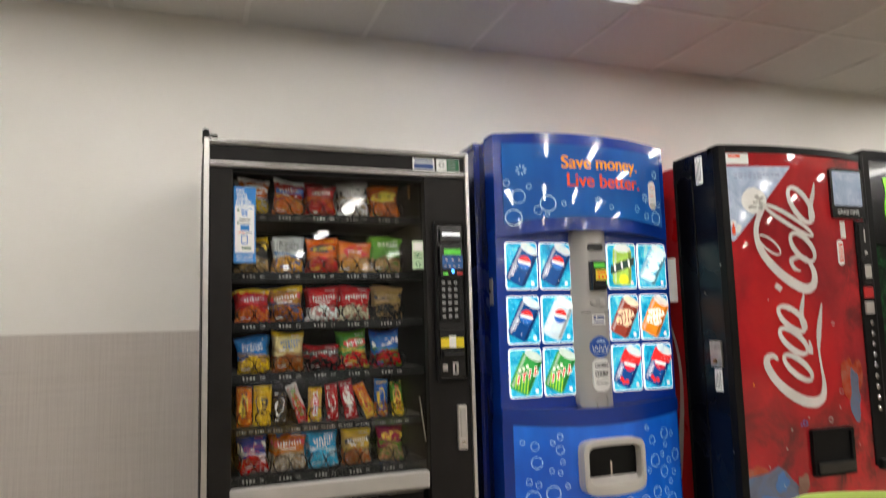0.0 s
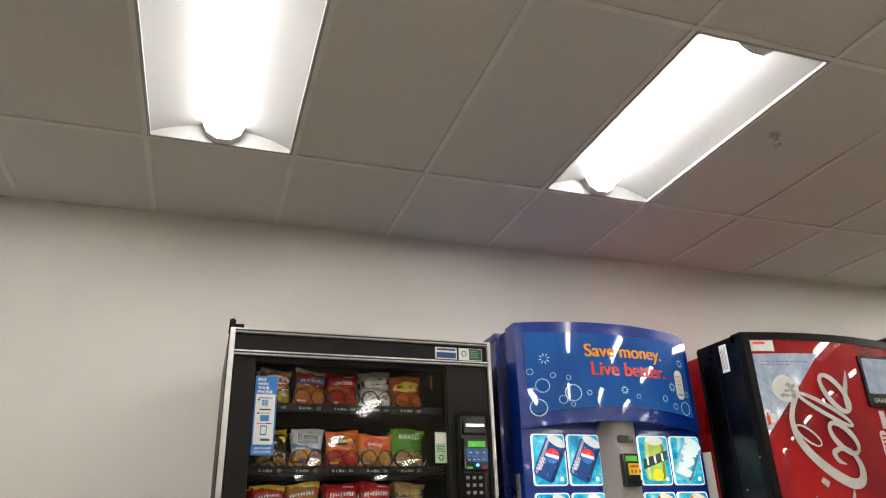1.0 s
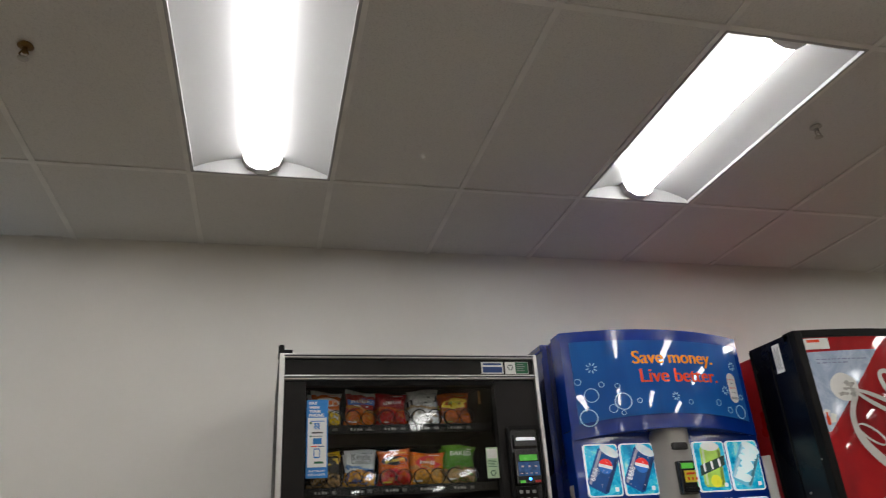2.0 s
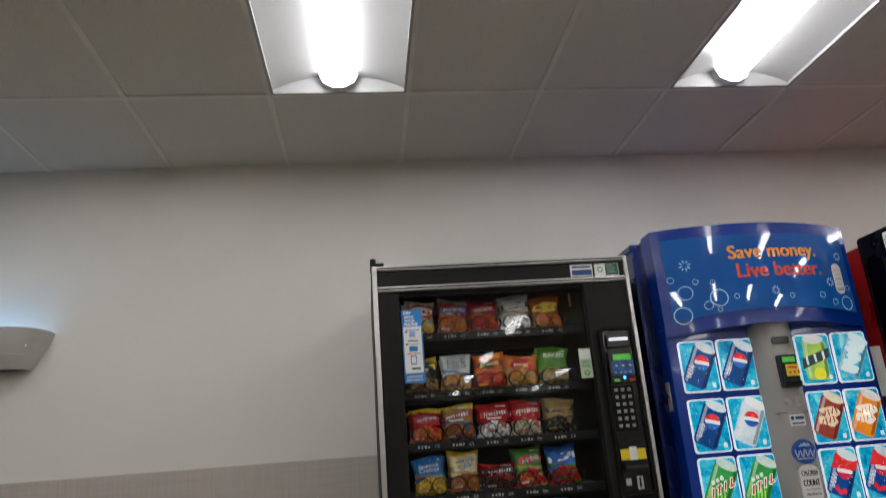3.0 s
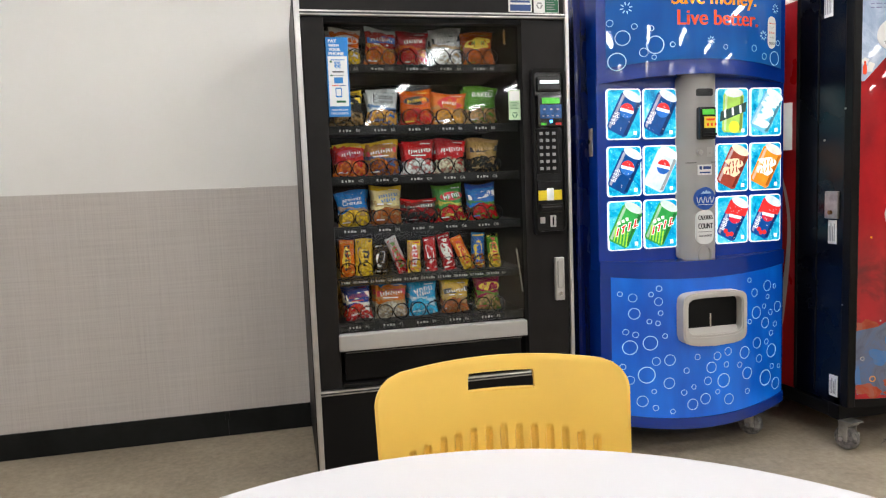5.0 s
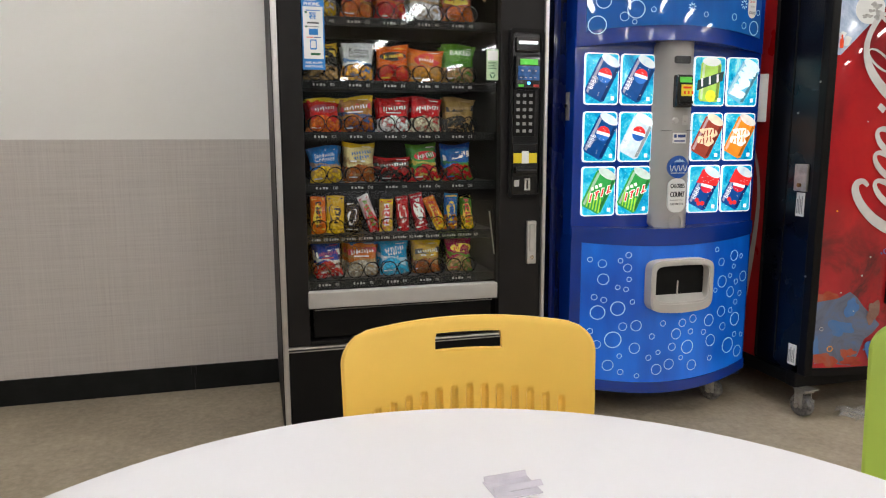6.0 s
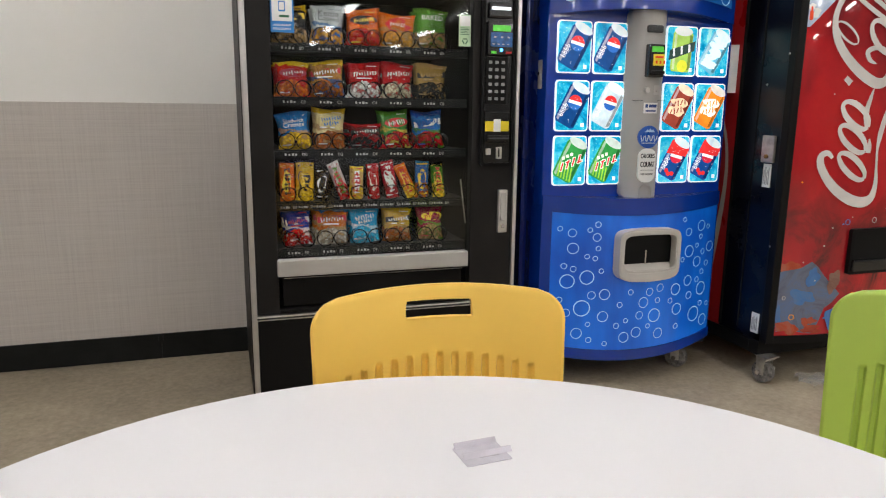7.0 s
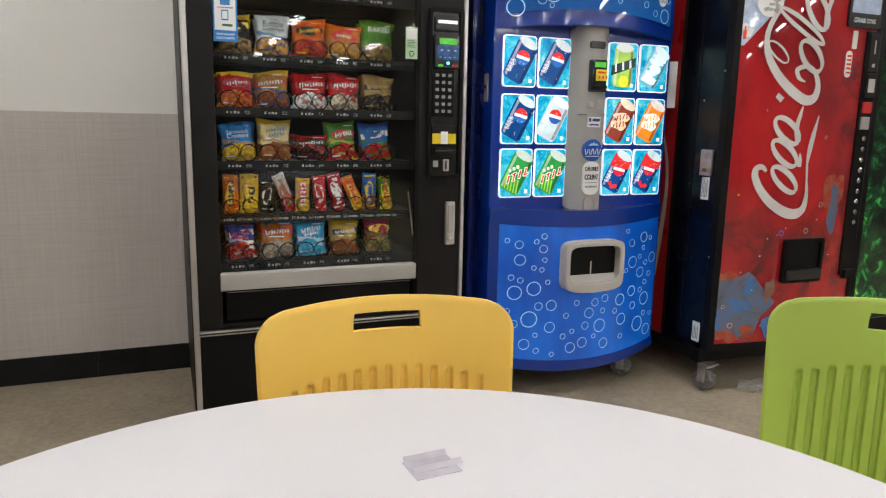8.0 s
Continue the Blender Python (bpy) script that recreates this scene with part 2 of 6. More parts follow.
M = dict(
    wall=wall_paint(), linen=linen(), floor=concrete(), board=ceiling_board(), glass=glass("tinted_glass", (0.84, 0.85, 0.84, 1)),
    grid=plain("ceiling_grid_white", (0.72, 0.705, 0.67), 0.5, bump=0.02),
    # unseen walls, made near-black to keep reflections in the glass dim
    far_wall=plain("far_wall_darkened", (0.12, 0.116, 0.108), 0.6, var=0.06, scale=1.2),
    base=plain("black_rubber_base", (0.008, 0.0085, 0.008), 0.45, var=0.5, scale=8, spec=0.2),
    black=plain("black_powder_coat", (0.0065, 0.006, 0.006), 0.42, var=0.25, scale=4, bump=0.25, fine=420, spec=0.12),
    dark=plain("charcoal_panel", (0.0135, 0.012, 0.0115), 0.45, var=0.25, scale=5, bump=0.25, fine=420, spec=0.16),
    inside=plain("dark_cabinet_lining", (0.005, 0.0046, 0.0042), 0.6, var=0.3, spec=0.12),
    gloss_black=plain("gloss_black", (0.006, 0.006, 0.007), 0.2, var=0.3, scale=3, bump=0.0, coat=0.4),
    satin_black=plain("satin_black", (0.0022, 0.0024, 0.0038), 0.27, var=0.3, scale=3, bump=0.0, spec=0.28),
    shelf=plain("black_shelf_enamel", (0.006, 0.006, 0.006), 0.5, var=0.3, bump=0.1, spec=0.15),
    key=plain("grey_key", (0.32, 0.315, 0.31), 0.4, var=0.1, bump=0),
    alu=plain("brushed_aluminium", (0.60, 0.585, 0.56), 0.34, 0.85, var=0.08, scale=14, bump=0.05),
    silver=plain("satin_silver_bar", (0.46, 0.44, 0.415), 0.42, 0.35, var=0.05, scale=9, bump=0.03),
    steel=plain("dull_zinc", (0.42, 0.40, 0.36), 0.4, 0.8, var=0.3, scale=30),
    chrome=plain("chrome", (0.75, 0.75, 0.76), 0.12, 1.0, var=0.05, bump=0),
    rubber=plain("scuffed_rubber", (0.13, 0.122, 0.115), 0.55, var=0.8, scale=60),
    blue=plain("royal_blue_enamel", (0.002, 0.032, 0.27), 0.22, var=0.14, scale=3, bump=0.02, coat=0.4),
    blue_side=plain("deep_blue_enamel", (0.002, 0.016, 0.17), 0.24, var=0.15, scale=3, bump=0.02, coat=0.3),
    sign=blue_print("blue_sign_print", 0.10, (0.001, 0.045, 0.25), (0.003, 0.13, 0.46)),
    # the lower print is brightened by a slight glow put into its colour
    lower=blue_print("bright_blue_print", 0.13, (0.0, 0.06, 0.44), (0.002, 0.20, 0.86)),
    water=lit_water(),
    dim_ink=plain("worn_white_print", (0.40, 0.39, 0.37), 0.5, var=0.3, scale=60, bump=0),
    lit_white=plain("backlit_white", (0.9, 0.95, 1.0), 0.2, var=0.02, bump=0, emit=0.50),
    # bubble, orange and red inks carry a small added glow, on paper stickers as well
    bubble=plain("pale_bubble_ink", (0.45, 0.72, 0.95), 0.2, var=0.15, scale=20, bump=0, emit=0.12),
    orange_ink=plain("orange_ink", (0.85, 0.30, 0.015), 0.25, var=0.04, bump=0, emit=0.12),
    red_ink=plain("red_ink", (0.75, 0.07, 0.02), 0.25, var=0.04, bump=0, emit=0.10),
    beige=plain("grey_beige_plastic", (0.50, 0.475, 0.44), 0.42, var=0.06, scale=6, bump=0.08, fine=300),
    column=plain("warm_grey_plastic", (0.36, 0.345, 0.325), 0.36, var=0.05, scale=5, bump=0.08, fine=320),
    white=plain("white_paper", (0.78, 0.78, 0.76), 0.5, var=0.04, scale=20, bump=0.02),
    ink=plain("black_ink", (0.02, 0.02, 0.022), 0.5, var=0.1, bump=0),
    grey_ink=plain("grey_ink", (0.28, 0.28, 0.28), 0.5, var=0.1, bump=0),
    cyan=plain("blue_sticker", (0.015, 0.20, 0.56), 0.35, var=0.05, bump=0),
    navy=plain("navy_ink", (0.02, 0.06, 0.22), 0.4, var=0.05, bump=0),
    green_ink=plain("dark_green_ink", (0.01, 0.12, 0.05), 0.4, var=0.05, bump=0),
    sticker_blue=plain("round_sticker_blue", (0.010, 0.085, 0.40), 0.3, var=0.12, scale=25, bump=0),
    poster_ink=plain("muted_violet_ink", (0.20, 0.20, 0.34), 0.4, var=0.1, scale=60, bump=0),
    pale_sky=plain("pale_sky_ink", (0.45, 0.62, 0.78), 0.4, var=0.1, scale=60, bump=0),
    pale_green=plain("pale_green_sticker", (0.48, 0.66, 0.42), 0.4, var=0.08, scale=18, bump=0),
    yellow=plain("yellow_plastic", (0.80, 0.62, 0.02), 0.35, var=0.06, bump=0),
    red_lamp=plain("red_key", (0.35, 0.01, 0.01), 0.3, var=0.05, bump=0, emit=0.15),
    green_lcd=plain("green_display", (0.10, 0.55, 0.06), 0.25, var=0.1, scale=40, bump=0, emit=0.2),
    blue_lcd=plain("blue_display", (0.015, 0.06, 0.17), 0.15, var=0.5, scale=60, bump=0, emit=0.35),
    blue_led=plain("blue_led", (0.05, 0.3, 1.0), 0.2, var=0, bump=0, emit=4.0),
    green_led=plain("green_led", (0.1, 0.9, 0.3), 0.2, var=0, bump=0, emit=1.5),
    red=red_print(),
    red_side=plain("red_enamel", (0.42, 0.012, 0.014), 0.3, var=0.1, scale=3, coat=0.3, bump=0.02),
    script=plain("white_script_ink", (0.68, 0.64, 0.62), 0.18, var=0.08, scale=10, bump=0),
    poster=splash_print("pale_blue_poster", (0.25, 0.33, 0.48), (0.36, 0.44, 0.58), (0.55, 0.62, 0.72)),
    splash=splash_print("blue_grey_splash", (0.055, 0.06, 0.095), (0.10, 0.115, 0.165), (0.075, 0.125, 0.25)),
    splash_blue=splash_print("mid_blue_splash", (0.035, 0.10, 0.28), (0.05, 0.14, 0.34), (0.08, 0.14, 0.27)),
    splash_tan=splash_print("tan_splash", (0.13, 0.05, 0.04), (0.20, 0.11, 0.085), (0.24, 0.05, 0.03)),
    splash_dark=splash_print("dark_cola_splash", (0.02, 0.006, 0.008), (0.12, 0.01, 0.012), (0.35, 0.05, 0.02)),
    splash_orange=splash_print("orange_splash", (0.22, 0.012, 0.010), (0.34, 0.05, 0.02), (0.26, 0.10, 0.07)),
    foliage=foliage_print(),
    yellow_chair=plain("yellow_polypropylene", (0.84, 0.53, 0.095), 0.40, var=0.05, scale=3, bump=0.12, fine=500),
    green_chair=plain("lime_polypropylene", (0.39, 0.51, 0.085), 0.40, var=0.05, scale=3, bump=0.12, fine=500),
    laminate=plain("white_laminate", (0.655, 0.638, 0.655), 0.5, var=0.015, scale=3, bump=0.04, fine=300),
    edge=plain("grey_edge_band", (0.5, 0.49, 0.48), 0.4, var=0.05),
    legs=plain("grey_powder_coat", (0.25, 0.25, 0.25), 0.4, 0.4, var=0.1),
    pan=plain("satin_reflector", (0.36, 0.36, 0.36), 0.4, var=0.02, bump=0),
    lens=plain("glowing_lens", (1.0, 0.985, 0.97), 0.4, var=0.01, bump=0, emit=TUBE),
    cap=plain("grey_end_cap", (0.72, 0.72, 0.72), 0.5, var=0.03, bump=0),
    sconce=plain("grey_painted_sheet", (0.52, 0.51, 0.49), 0.4, 0.2, var=0.06),
    uv=plain("blue_lamp_tube", (0.25, 0.60, 1.0), 0.3, var=0.0, bump=0, emit=13.0),
    brass=plain("aged_brass", (0.20, 0.12, 0.04), 0.35, 0.9, var=0.3, scale=40),
    film=film(),
    card=plain("clear_lilac_plastic", (0.50, 0.47, 0.52), 0.22, var=0.08, scale=30, bump=0.02),
)


# ---------------------------------------------------------------- building helpers
ORIGIN = {}


def thing(name, at, label, category, group="", kind="", local=False):
    ob = new(name)
    ob.empty_display_size = 0.1
    ob.location = at
    ORIGIN[ob.name] = Vector((0, 0, 0)) if local else Vector(at)
    return tagged(ob, label, category, group, kind)


def part(name, bm, material, parent, label="", smooth=None):
    """Links bm as one mesh under a thing or part; bm is in world coordinates, or in those of a local thing."""
    root = parent
    while root.parent:
        root = root.parent
    me = bpy.data.meshes.new(name)
    bm.normal_update()
    bm.to_mesh(me)
    bm.free()
    o = ORIGIN.get(root.name, Vector((0, 0, 0)))
    if o.length:
        me.transform(Matrix.Translation(-o))
    for mm in (material if isinstance(material, (list, tuple)) else [material]):
        me.materials.append(mm)
    if smooth:
        me.shade_smooth()
        me.set_sharp_from_angle(angle=radians(smooth))
    ob = new(name, me)
    ob.parent = parent
    if label:
        ob["label"] = label
    return ob


def solid(name, bm, material, label, category="", kind="structure", smooth=None):
    me = bpy.data.meshes.new(name)
    bm.normal_update()
    bm.to_mesh(me)
    bm.free()
    for mm in (material if isinstance(material, (list, tuple)) else [material]):
        me.materials.append(mm)
    if smooth:
        me.shade_smooth()
        me.set_sharp_from_angle(angle=radians(smooth))
    return tagged(new(name, me), label, category, kind=kind)


def box(b, bevel=0.0, seg=2, bm=None):
    """A box (x0, x1, y0, y1, z0, z1), its edges rounded by bevel."""
    bm = bm or bmesh.new()
    x0, x1, y0, y1, z0, z1 = b
    vs = bmesh.ops.create_cube(bm, size=1.0)["verts"]
    for v in vs:
        v.co = Vector((x0 + (v.co.x + 0.5) * (x1 - x0), y0 + (v.co.y + 0.5) * (y1 - y0), z0 + (v.co.z + 0.5) * (z1 - z0)))
    if bevel:
        es = {e for v in vs for e in v.link_edges}
        bmesh.ops.bevel(bm, geom=list(es), offset=bevel, segments=seg, affect="EDGES", profile=0.6)
    return bm


def boxes(bs, bevel=0.0):
    bm = bmesh.new()
    for b in bs:
        box(b, bevel, 2, bm)
    return bm


def quad_grid(f, nu, nv, bm=None, closed=False, mi=0):
    bm = bm or bmesh.new()
    vs = [[bm.verts.new(f(i / nu, j / nv)) for j in range(nv + 1)] for i in range(nu + 1)]
    for i in range(nu):
        for j in range(nv):
            fc = bm.faces.new((vs[i][j], vs[i + 1][j], vs[i + 1][j + 1], vs[i][j + 1]))
            fc.material_index = mi
    return bm


def slab(f, g, nu, nv):
    """A closed sheet between the front f(u, v) and the back g(u, v)."""
    bm = bmesh.new()
    A = [[bm.verts.new(f(i / nu, j / nv)) for j in range(nv + 1)] for i in range(nu + 1)]
    B = [[bm.verts.new(g(i / nu, j / nv)) for j in range(nv + 1)] for i in range(nu + 1)]
    for i in range(nu):
        for j in range(nv):
            bm.faces.new((A[i][j], A[i + 1][j], A[i + 1][j + 1], A[i][j + 1]))
            bm.faces.new((B[i][j + 1], B[i + 1][j + 1], B[i + 1][j], B[i][j]))
    for i in range(nu):
        bm.faces.new((B[i][0], B[i + 1][0], A[i + 1][0], A[i][0]))
        bm.faces.new((A[i][nv], A[i + 1][nv], B[i + 1][nv], B[i][nv]))
    for j in range(nv):
        bm.faces.new((A[0][j], A[0][j + 1], B[0][j + 1], B[0][j]))
        bm.faces.new((B[nu][j], B[nu][j + 1], A[nu][j + 1], A[nu][j]))
    bmesh.ops.recalc_face_normals(bm, faces=bm.faces)
    return bm


def lathe(profile, n=24, at=(0, 0, 0), axis="z", bm=None):
    """A turned shape from (radius, height) pairs."""
    bm = bm or bmesh.new()
    rings = []
    for r, h in profile:
        ring = []
        for k in range(n):
            a = 2 * math.pi * k / n
            p = {"z": (r * math.cos(a), r * math.sin(a), h), "y": (r * math.cos(a), h, r * math.sin(a)), "x": (h, r * math.cos(a), r * math.sin(a))}[axis]
            ring.append(bm.verts.new(Vector(at) + Vector(p)))
        rings.append(ring)
    for a, b in zip(rings, rings[1:]):
        for k in range(n):
            bm.faces.new((a[k], a[(k + 1) % n], b[(k + 1) % n], b[k]))
    bm.faces.new(rings[0][::-1])
    bm.faces.new(rings[-1])
    bmesh.ops.recalc_face_normals(bm, faces=bm.faces)
    return bm


def tube(pts, r, n=8, bm=None, flat=1.0):
    """A round bar along a line of points."""
    bm = bm or bmesh.new()
    pts = [Vector(p) for p in pts]
    rings = []
    for i, p in enumerate(pts):
        d = (pts[min(i + 1, len(pts) - 1)] - pts[max(i - 1, 0)]).normalized()
        a = d.cross(Vector((0.13, 0.27, 1)) if abs(d.z) < 0.9 else Vector((1, 0.1, 0))).normalized()
        b = d.cross(a)
        rings.append([bm.verts.new(p + r * (math.cos(t) * a + flat * math.sin(t) * b)) for t in (2 * math.pi * k / n for k in range(n))])
    for x, y in zip(rings, rings[1:]):
        for k in range(n):
            bm.faces.new((x[k], x[(k + 1) % n], y[(k + 1) % n], y[k]))
    bm.faces.new(rings[0][::-1])
    bm.faces.new(rings[-1])
    return bm


def rounded(x0, x1, z0, z1, r, n=5):
    """The outline of a rounded rectangle."""
    out = []
    for cx, cz, a0 in ((x1 - r, z1 - r, 0), (x0 + r, z1 - r, 90), (x0 + r, z0 + r, 180), (x1 - r, z0 + r, 270)):
        for k in range(n + 1):
            a = radians(a0 + 90 * k / n)
            out.append((cx + r * math.cos(a), cz + r * math.sin(a)))
    return out


def plate(outline, y0, y1, bm=None, mi=0, surf=None):
    """An outline in x and z, from y0 (front) to y1 (back); surf(x, z) adds to y."""
    bm = bm or bmesh.new()
    s = surf or (lambda x, z: 0)
    a = [bm.verts.new((x, y0 + s(x, z), z)) for x, z in outline]
    b = [bm.verts.new((x, y1 + s(x, z), z)) for x, z in outline]
    fs = [bm.faces.new(a), bm.faces.new(b[::-1])]
    n = len(a)
    fs += [bm.faces.new((a[k], b[k], b[(k + 1) % n], a[(k + 1) % n])) for k in range(n)]
    for f in fs:
        f.material_index = mi
    bmesh.ops.recalc_face_normals(bm, faces=fs)
    return bm


def draped(outline, y0, surf, bm=None, step=0.02, thick=0.0008):
    """A thin print cut into strips along x, so that it follows a bowed front."""
    own = bmesh.new()
    own.faces.new([own.verts.new((x, 0, z)) for x, z in outline])
    xs = [x for x, z in outline]
    k = min(xs) + step
    while k < max(xs):
        bmesh.ops.bisect_plane(own, geom=own.verts[:] + own.edges[:] + own.faces[:], plane_co=(k, 0, 0), plane_no=(1, 0, 0))
        k += step
    bmesh.ops.triangulate(own, faces=own.faces[:])
    front = own.faces[:]
    out = bmesh.ops.extrude_face_region(own, geom=front)
    for v in own.verts:
        v.co.y = y0 + surf(v.co.x, v.co.z) + thick
    for v in out["geom"]:
        if isinstance(v, bmesh.types.BMVert):
            v.co.y -= thick
    bmesh.ops.recalc_face_normals(own, faces=own.faces[:])
    return own


def ring_plate(outer, inner, y0, y1, bm=None, mi=0, surf=None):
    """A frame between two outlines with equally many points."""
    bm = bm or bmesh.new()
    s = surf or (lambda x, z: 0)
    mk = lambda o, y: [bm.verts.new((x, y + s(x, z), z)) for x, z in o]
    a, b, c, d = mk(outer, y0), mk(inner, y0), mk(inner, y1), mk(outer, y1)
    n = len(a)
    fs = []
    for k in range(n):
        q = (k + 1) % n
        for u, v in ((a, b), (b, c), (c, d), (d, a)):
            fs.append(bm.faces.new((u[k], u[q], v[q], v[k])))
    for f in fs:
        f.material_index = mi
    bmesh.ops.recalc_face_normals(bm, faces=fs)
    return bm


def circle(cx, cz, r, n=20, rz=None):
    return [(cx + r * math.cos(2 * math.pi * k / n), cz + (rz or r) * math.sin(2 * math.pi * k / n)) for k in range(n)]


def blob(cx, cz, rx, rz, seed, rough=0.3, n=40):
    rnd = random.Random(seed)
    ph = [(rnd.uniform(0, 6.28), rnd.uniform(0.3, 1)) for _ in range(6)]
    out = []
    for k in range(n):
        a = 2 * math.pi * k / n
        f = 1 + rough * sum(w / (i + 1.5) * math.sin((i + 2) * a + p) for i, (p, w) in enumerate(ph))
        out.append((cx + rx * f * math.cos(a), cz + rz * f * math.sin(a)))
    return out


def turned(outline, cx, cz, degrees):
    c, s = math.cos(radians(degrees)), math.sin(radians(degrees))
    return [(cx + x * c - z * s, cz + x * s + z * c) for x, z in outline]


def ribbon(pts, widths, y, bm=None, surf=None, per=8, thick=0.0008):
    """A brush stroke of changing width through the points."""
    bm = bm or bmesh.new()
    s = surf or (lambda x, z: 0)
    P = [Vector((x, z)) for x, z in pts]
    Q, W = [], []
    for i in range(len(P) - 1):
        p0, p1, p2, p3 = P[max(i - 1, 0)], P[i], P[i + 1], P[min(i + 2, len(P) - 1)]
        for k in range(per):
            t = k / per
            Q.append(0.5 * (2 * p1 + (p2 - p0) * t + (2 * p0 - 5 * p1 + 4 * p2 - p3) * t * t + (3 * p1 - p0 - 3 * p2 + p3) * t ** 3))
            W.append(widths[i] * (1 - t) + widths[i + 1] * t)
    Q.append(P[-1])
    W.append(widths[-1])
    L, R = [], []
    for i, q in enumerate(Q):
        d = (Q[min(i + 1, len(Q) - 1)] - Q[max(i - 1, 0)]).normalized()
        nrm = Vector((-d.y, d.x)) * W[i] / 2
        for lst, e in ((L, q + nrm), (R, q - nrm)):
            lst.append(bm.verts.new((e.x, y + s(e.x, e.y), e.y)))
    for i in range(len(Q) - 1):
        bm.faces.new((L[i], L[i + 1], R[i + 1], R[i]))
    return bm


def writing(body, x, z, y, width=None, size=0.05, slant=0.0, surf=None, bm=None, turn=0.0, tall=1.0):
    """Words in the built-in font from the left end of their base line, width metres long."""
    cu = bpy.data.curves.new("words", "FONT")
    cu.body, cu.size, cu.shear = body, size, slant
    cu.offset = 0.0
    ob = bpy.data.objects.new("words", cu)
    me = bpy.data.meshes.new_from_object(ob)
    xs = [v.co.x for v in me.vertices]
    k = width / (max(xs) - min(xs)) if width else 1.0
    s = surf or (lambda a, b: 0)
    ca, sa = math.cos(radians(turn)), math.sin(radians(turn))
    for v in me.vertices:
        px, pz = (v.co.x - min(xs)) * k, v.co.y * k * tall
        wx, wz = x + px * ca - pz * sa, z + px * sa + pz * ca
        v.co = (wx, y + s(wx, wz), wz)
    bm = bm or bmesh.new()
    bm.from_mesh(me)
    bpy.data.meshes.remove(me)
    bpy.data.objects.remove(ob)
    bpy.data.curves.remove(cu)
    return bm


def merge(bm, other, mi=0):
    me = bpy.data.meshes.new("merge")
    for f in other.faces:
        f.material_index = mi
    other.to_mesh(me)
    other.free()
    bm.from_mesh(me)
    bpy.data.meshes.remove(me)
    return bm


# ---------------------------------------------------------------- room
solid("floor", box((WEST - 0.2, EAST + 0.2, SOUTH - 0.2, WALL_Y + 0.2, -0.15, 0.0)), M["floor"], "stained brown-grey sealed concrete floor", "floor")
solid("wall_north", box((WEST - 0.2, EAST + 0.2, WALL_Y, WALL_Y + 0.18, 0.0, CEIL_Z + 0.2)), M["wall"], "cream painted wall behind the vending machines", "wall")
# the three walls out of view close the room; their dark colour dims reflections
solid("wall_west", box((WEST - 0.18, WEST, SOUTH, WALL_Y, 0.0, CEIL_Z + 0.2)), M["far_wall"], "plain dark side wall out of view, darkened to dim reflections", "wall")
solid("wall_east", box((EAST, EAST + 0.18, SOUTH, WALL_Y, 0.0, CEIL_Z + 0.2)), M["far_wall"], "plain dark end wall out of view, darkened to dim reflections", "wall")
solid("wall_south", box((WEST - 0.18, EAST + 0.18, SOUTH - 0.18, SOUTH, 0.0, CEIL_Z + 0.2)), M["far_wall"], "plain dark back wall out of view, darkened to dim reflections", "wall")
solid("wainscot", box((WEST, EAST, WALL_Y - 0.004, WALL_Y + 0.001, 0.10, 1.198), 0.0015, 1), M["linen"], "grey woven-look vinyl wallcovering on the lower wall", "wallcovering")
bm = bmesh.new()
for x0, x1 in ((WEST, 0.013), (0.0131, EAST)):
    box((x0, x1, WALL_Y - 0.013, WALL_Y - 0.003, 0.0, 0.122), 0.003, 2, bm)
solid("baseboard", bm, M["base"], "black rubber baseboard with an open seam", "baseboard")
solid("trim", box((0.0, 0.022, WALL_Y - 0.019, WALL_Y - 0.012, 0.080, 0.119), 0.003), M["base"], "black rubber patch over the baseboard seam", "trim")

# the ceiling: lay-in boards between a white grid, with cells left open for the lights
cols = range(int(round(WEST / TILE)), int(round(EAST / TILE)))
y_lines = [WALL_Y] + [-1.22 * k for k in range(0, 12)]
LIGHT_COLS, LIGHT_ROWS = (-3, 0, 3, 6, 9, 12), (0, 2, 4, 6, 8, 10)
# (7, 0) is an extra unseen light, added to brighten the right-hand wall and ceiling
LIGHTS = {(c, r) for c in LIGHT_COLS for r in LIGHT_ROWS} - {(6, 0)} | {(7, 0)}
bm = bmesh.new()
for c in cols:
    for r in range(len(y_lines) - 1):
        if (c, r - 1) in LIGHTS:
            continue
        x0, x1, y1, y0 = c * TILE, (c + 1) * TILE, y_lines[r], y_lines[r + 1]
        sag = 0.0015 * math.sin(c * 12.9 + r * 7.1)
        box((x0 + 0.006, x1 - 0.006, y0 + 0.006, y1 - 0.006, CEIL_Z + 0.004 + sag, CEIL_Z + 0.02 + sag), 0.0, 1, bm)
for c in list(cols) + [cols[-1] + 1]:
    box((c * TILE - 0.012, c * TILE + 0.012, SOUTH, WALL_Y, CEIL_Z - 0.001, CEIL_Z + 0.004), 0, 1, bm)

for y in y_lines[1:]:
    box((WEST, EAST, y - 0.012, y + 0.012, CEIL_Z - 0.002, CEIL_Z + 0.0045), 0, 1, bm)
box((WEST, EAST, WALL_Y - 0.012, WALL_Y, CEIL_Z + 0.010, CEIL_Z + 0.024), 0, 1, bm)
box((-0.80, -0.665, WALL_Y - 0.016, WALL_Y - 0.002, CEIL_Z - 0.008, CEIL_Z + 0.004), 0, 1, bm)
bm.faces.ensure_lookup_table()
tiles = sum(1 for c in cols for r in range(len(y_lines) - 1) if (c, r - 1) not in LIGHTS) * 6
for i, f in enumerate(bm.faces):
    f.material_index = 0 if i < tiles else 1
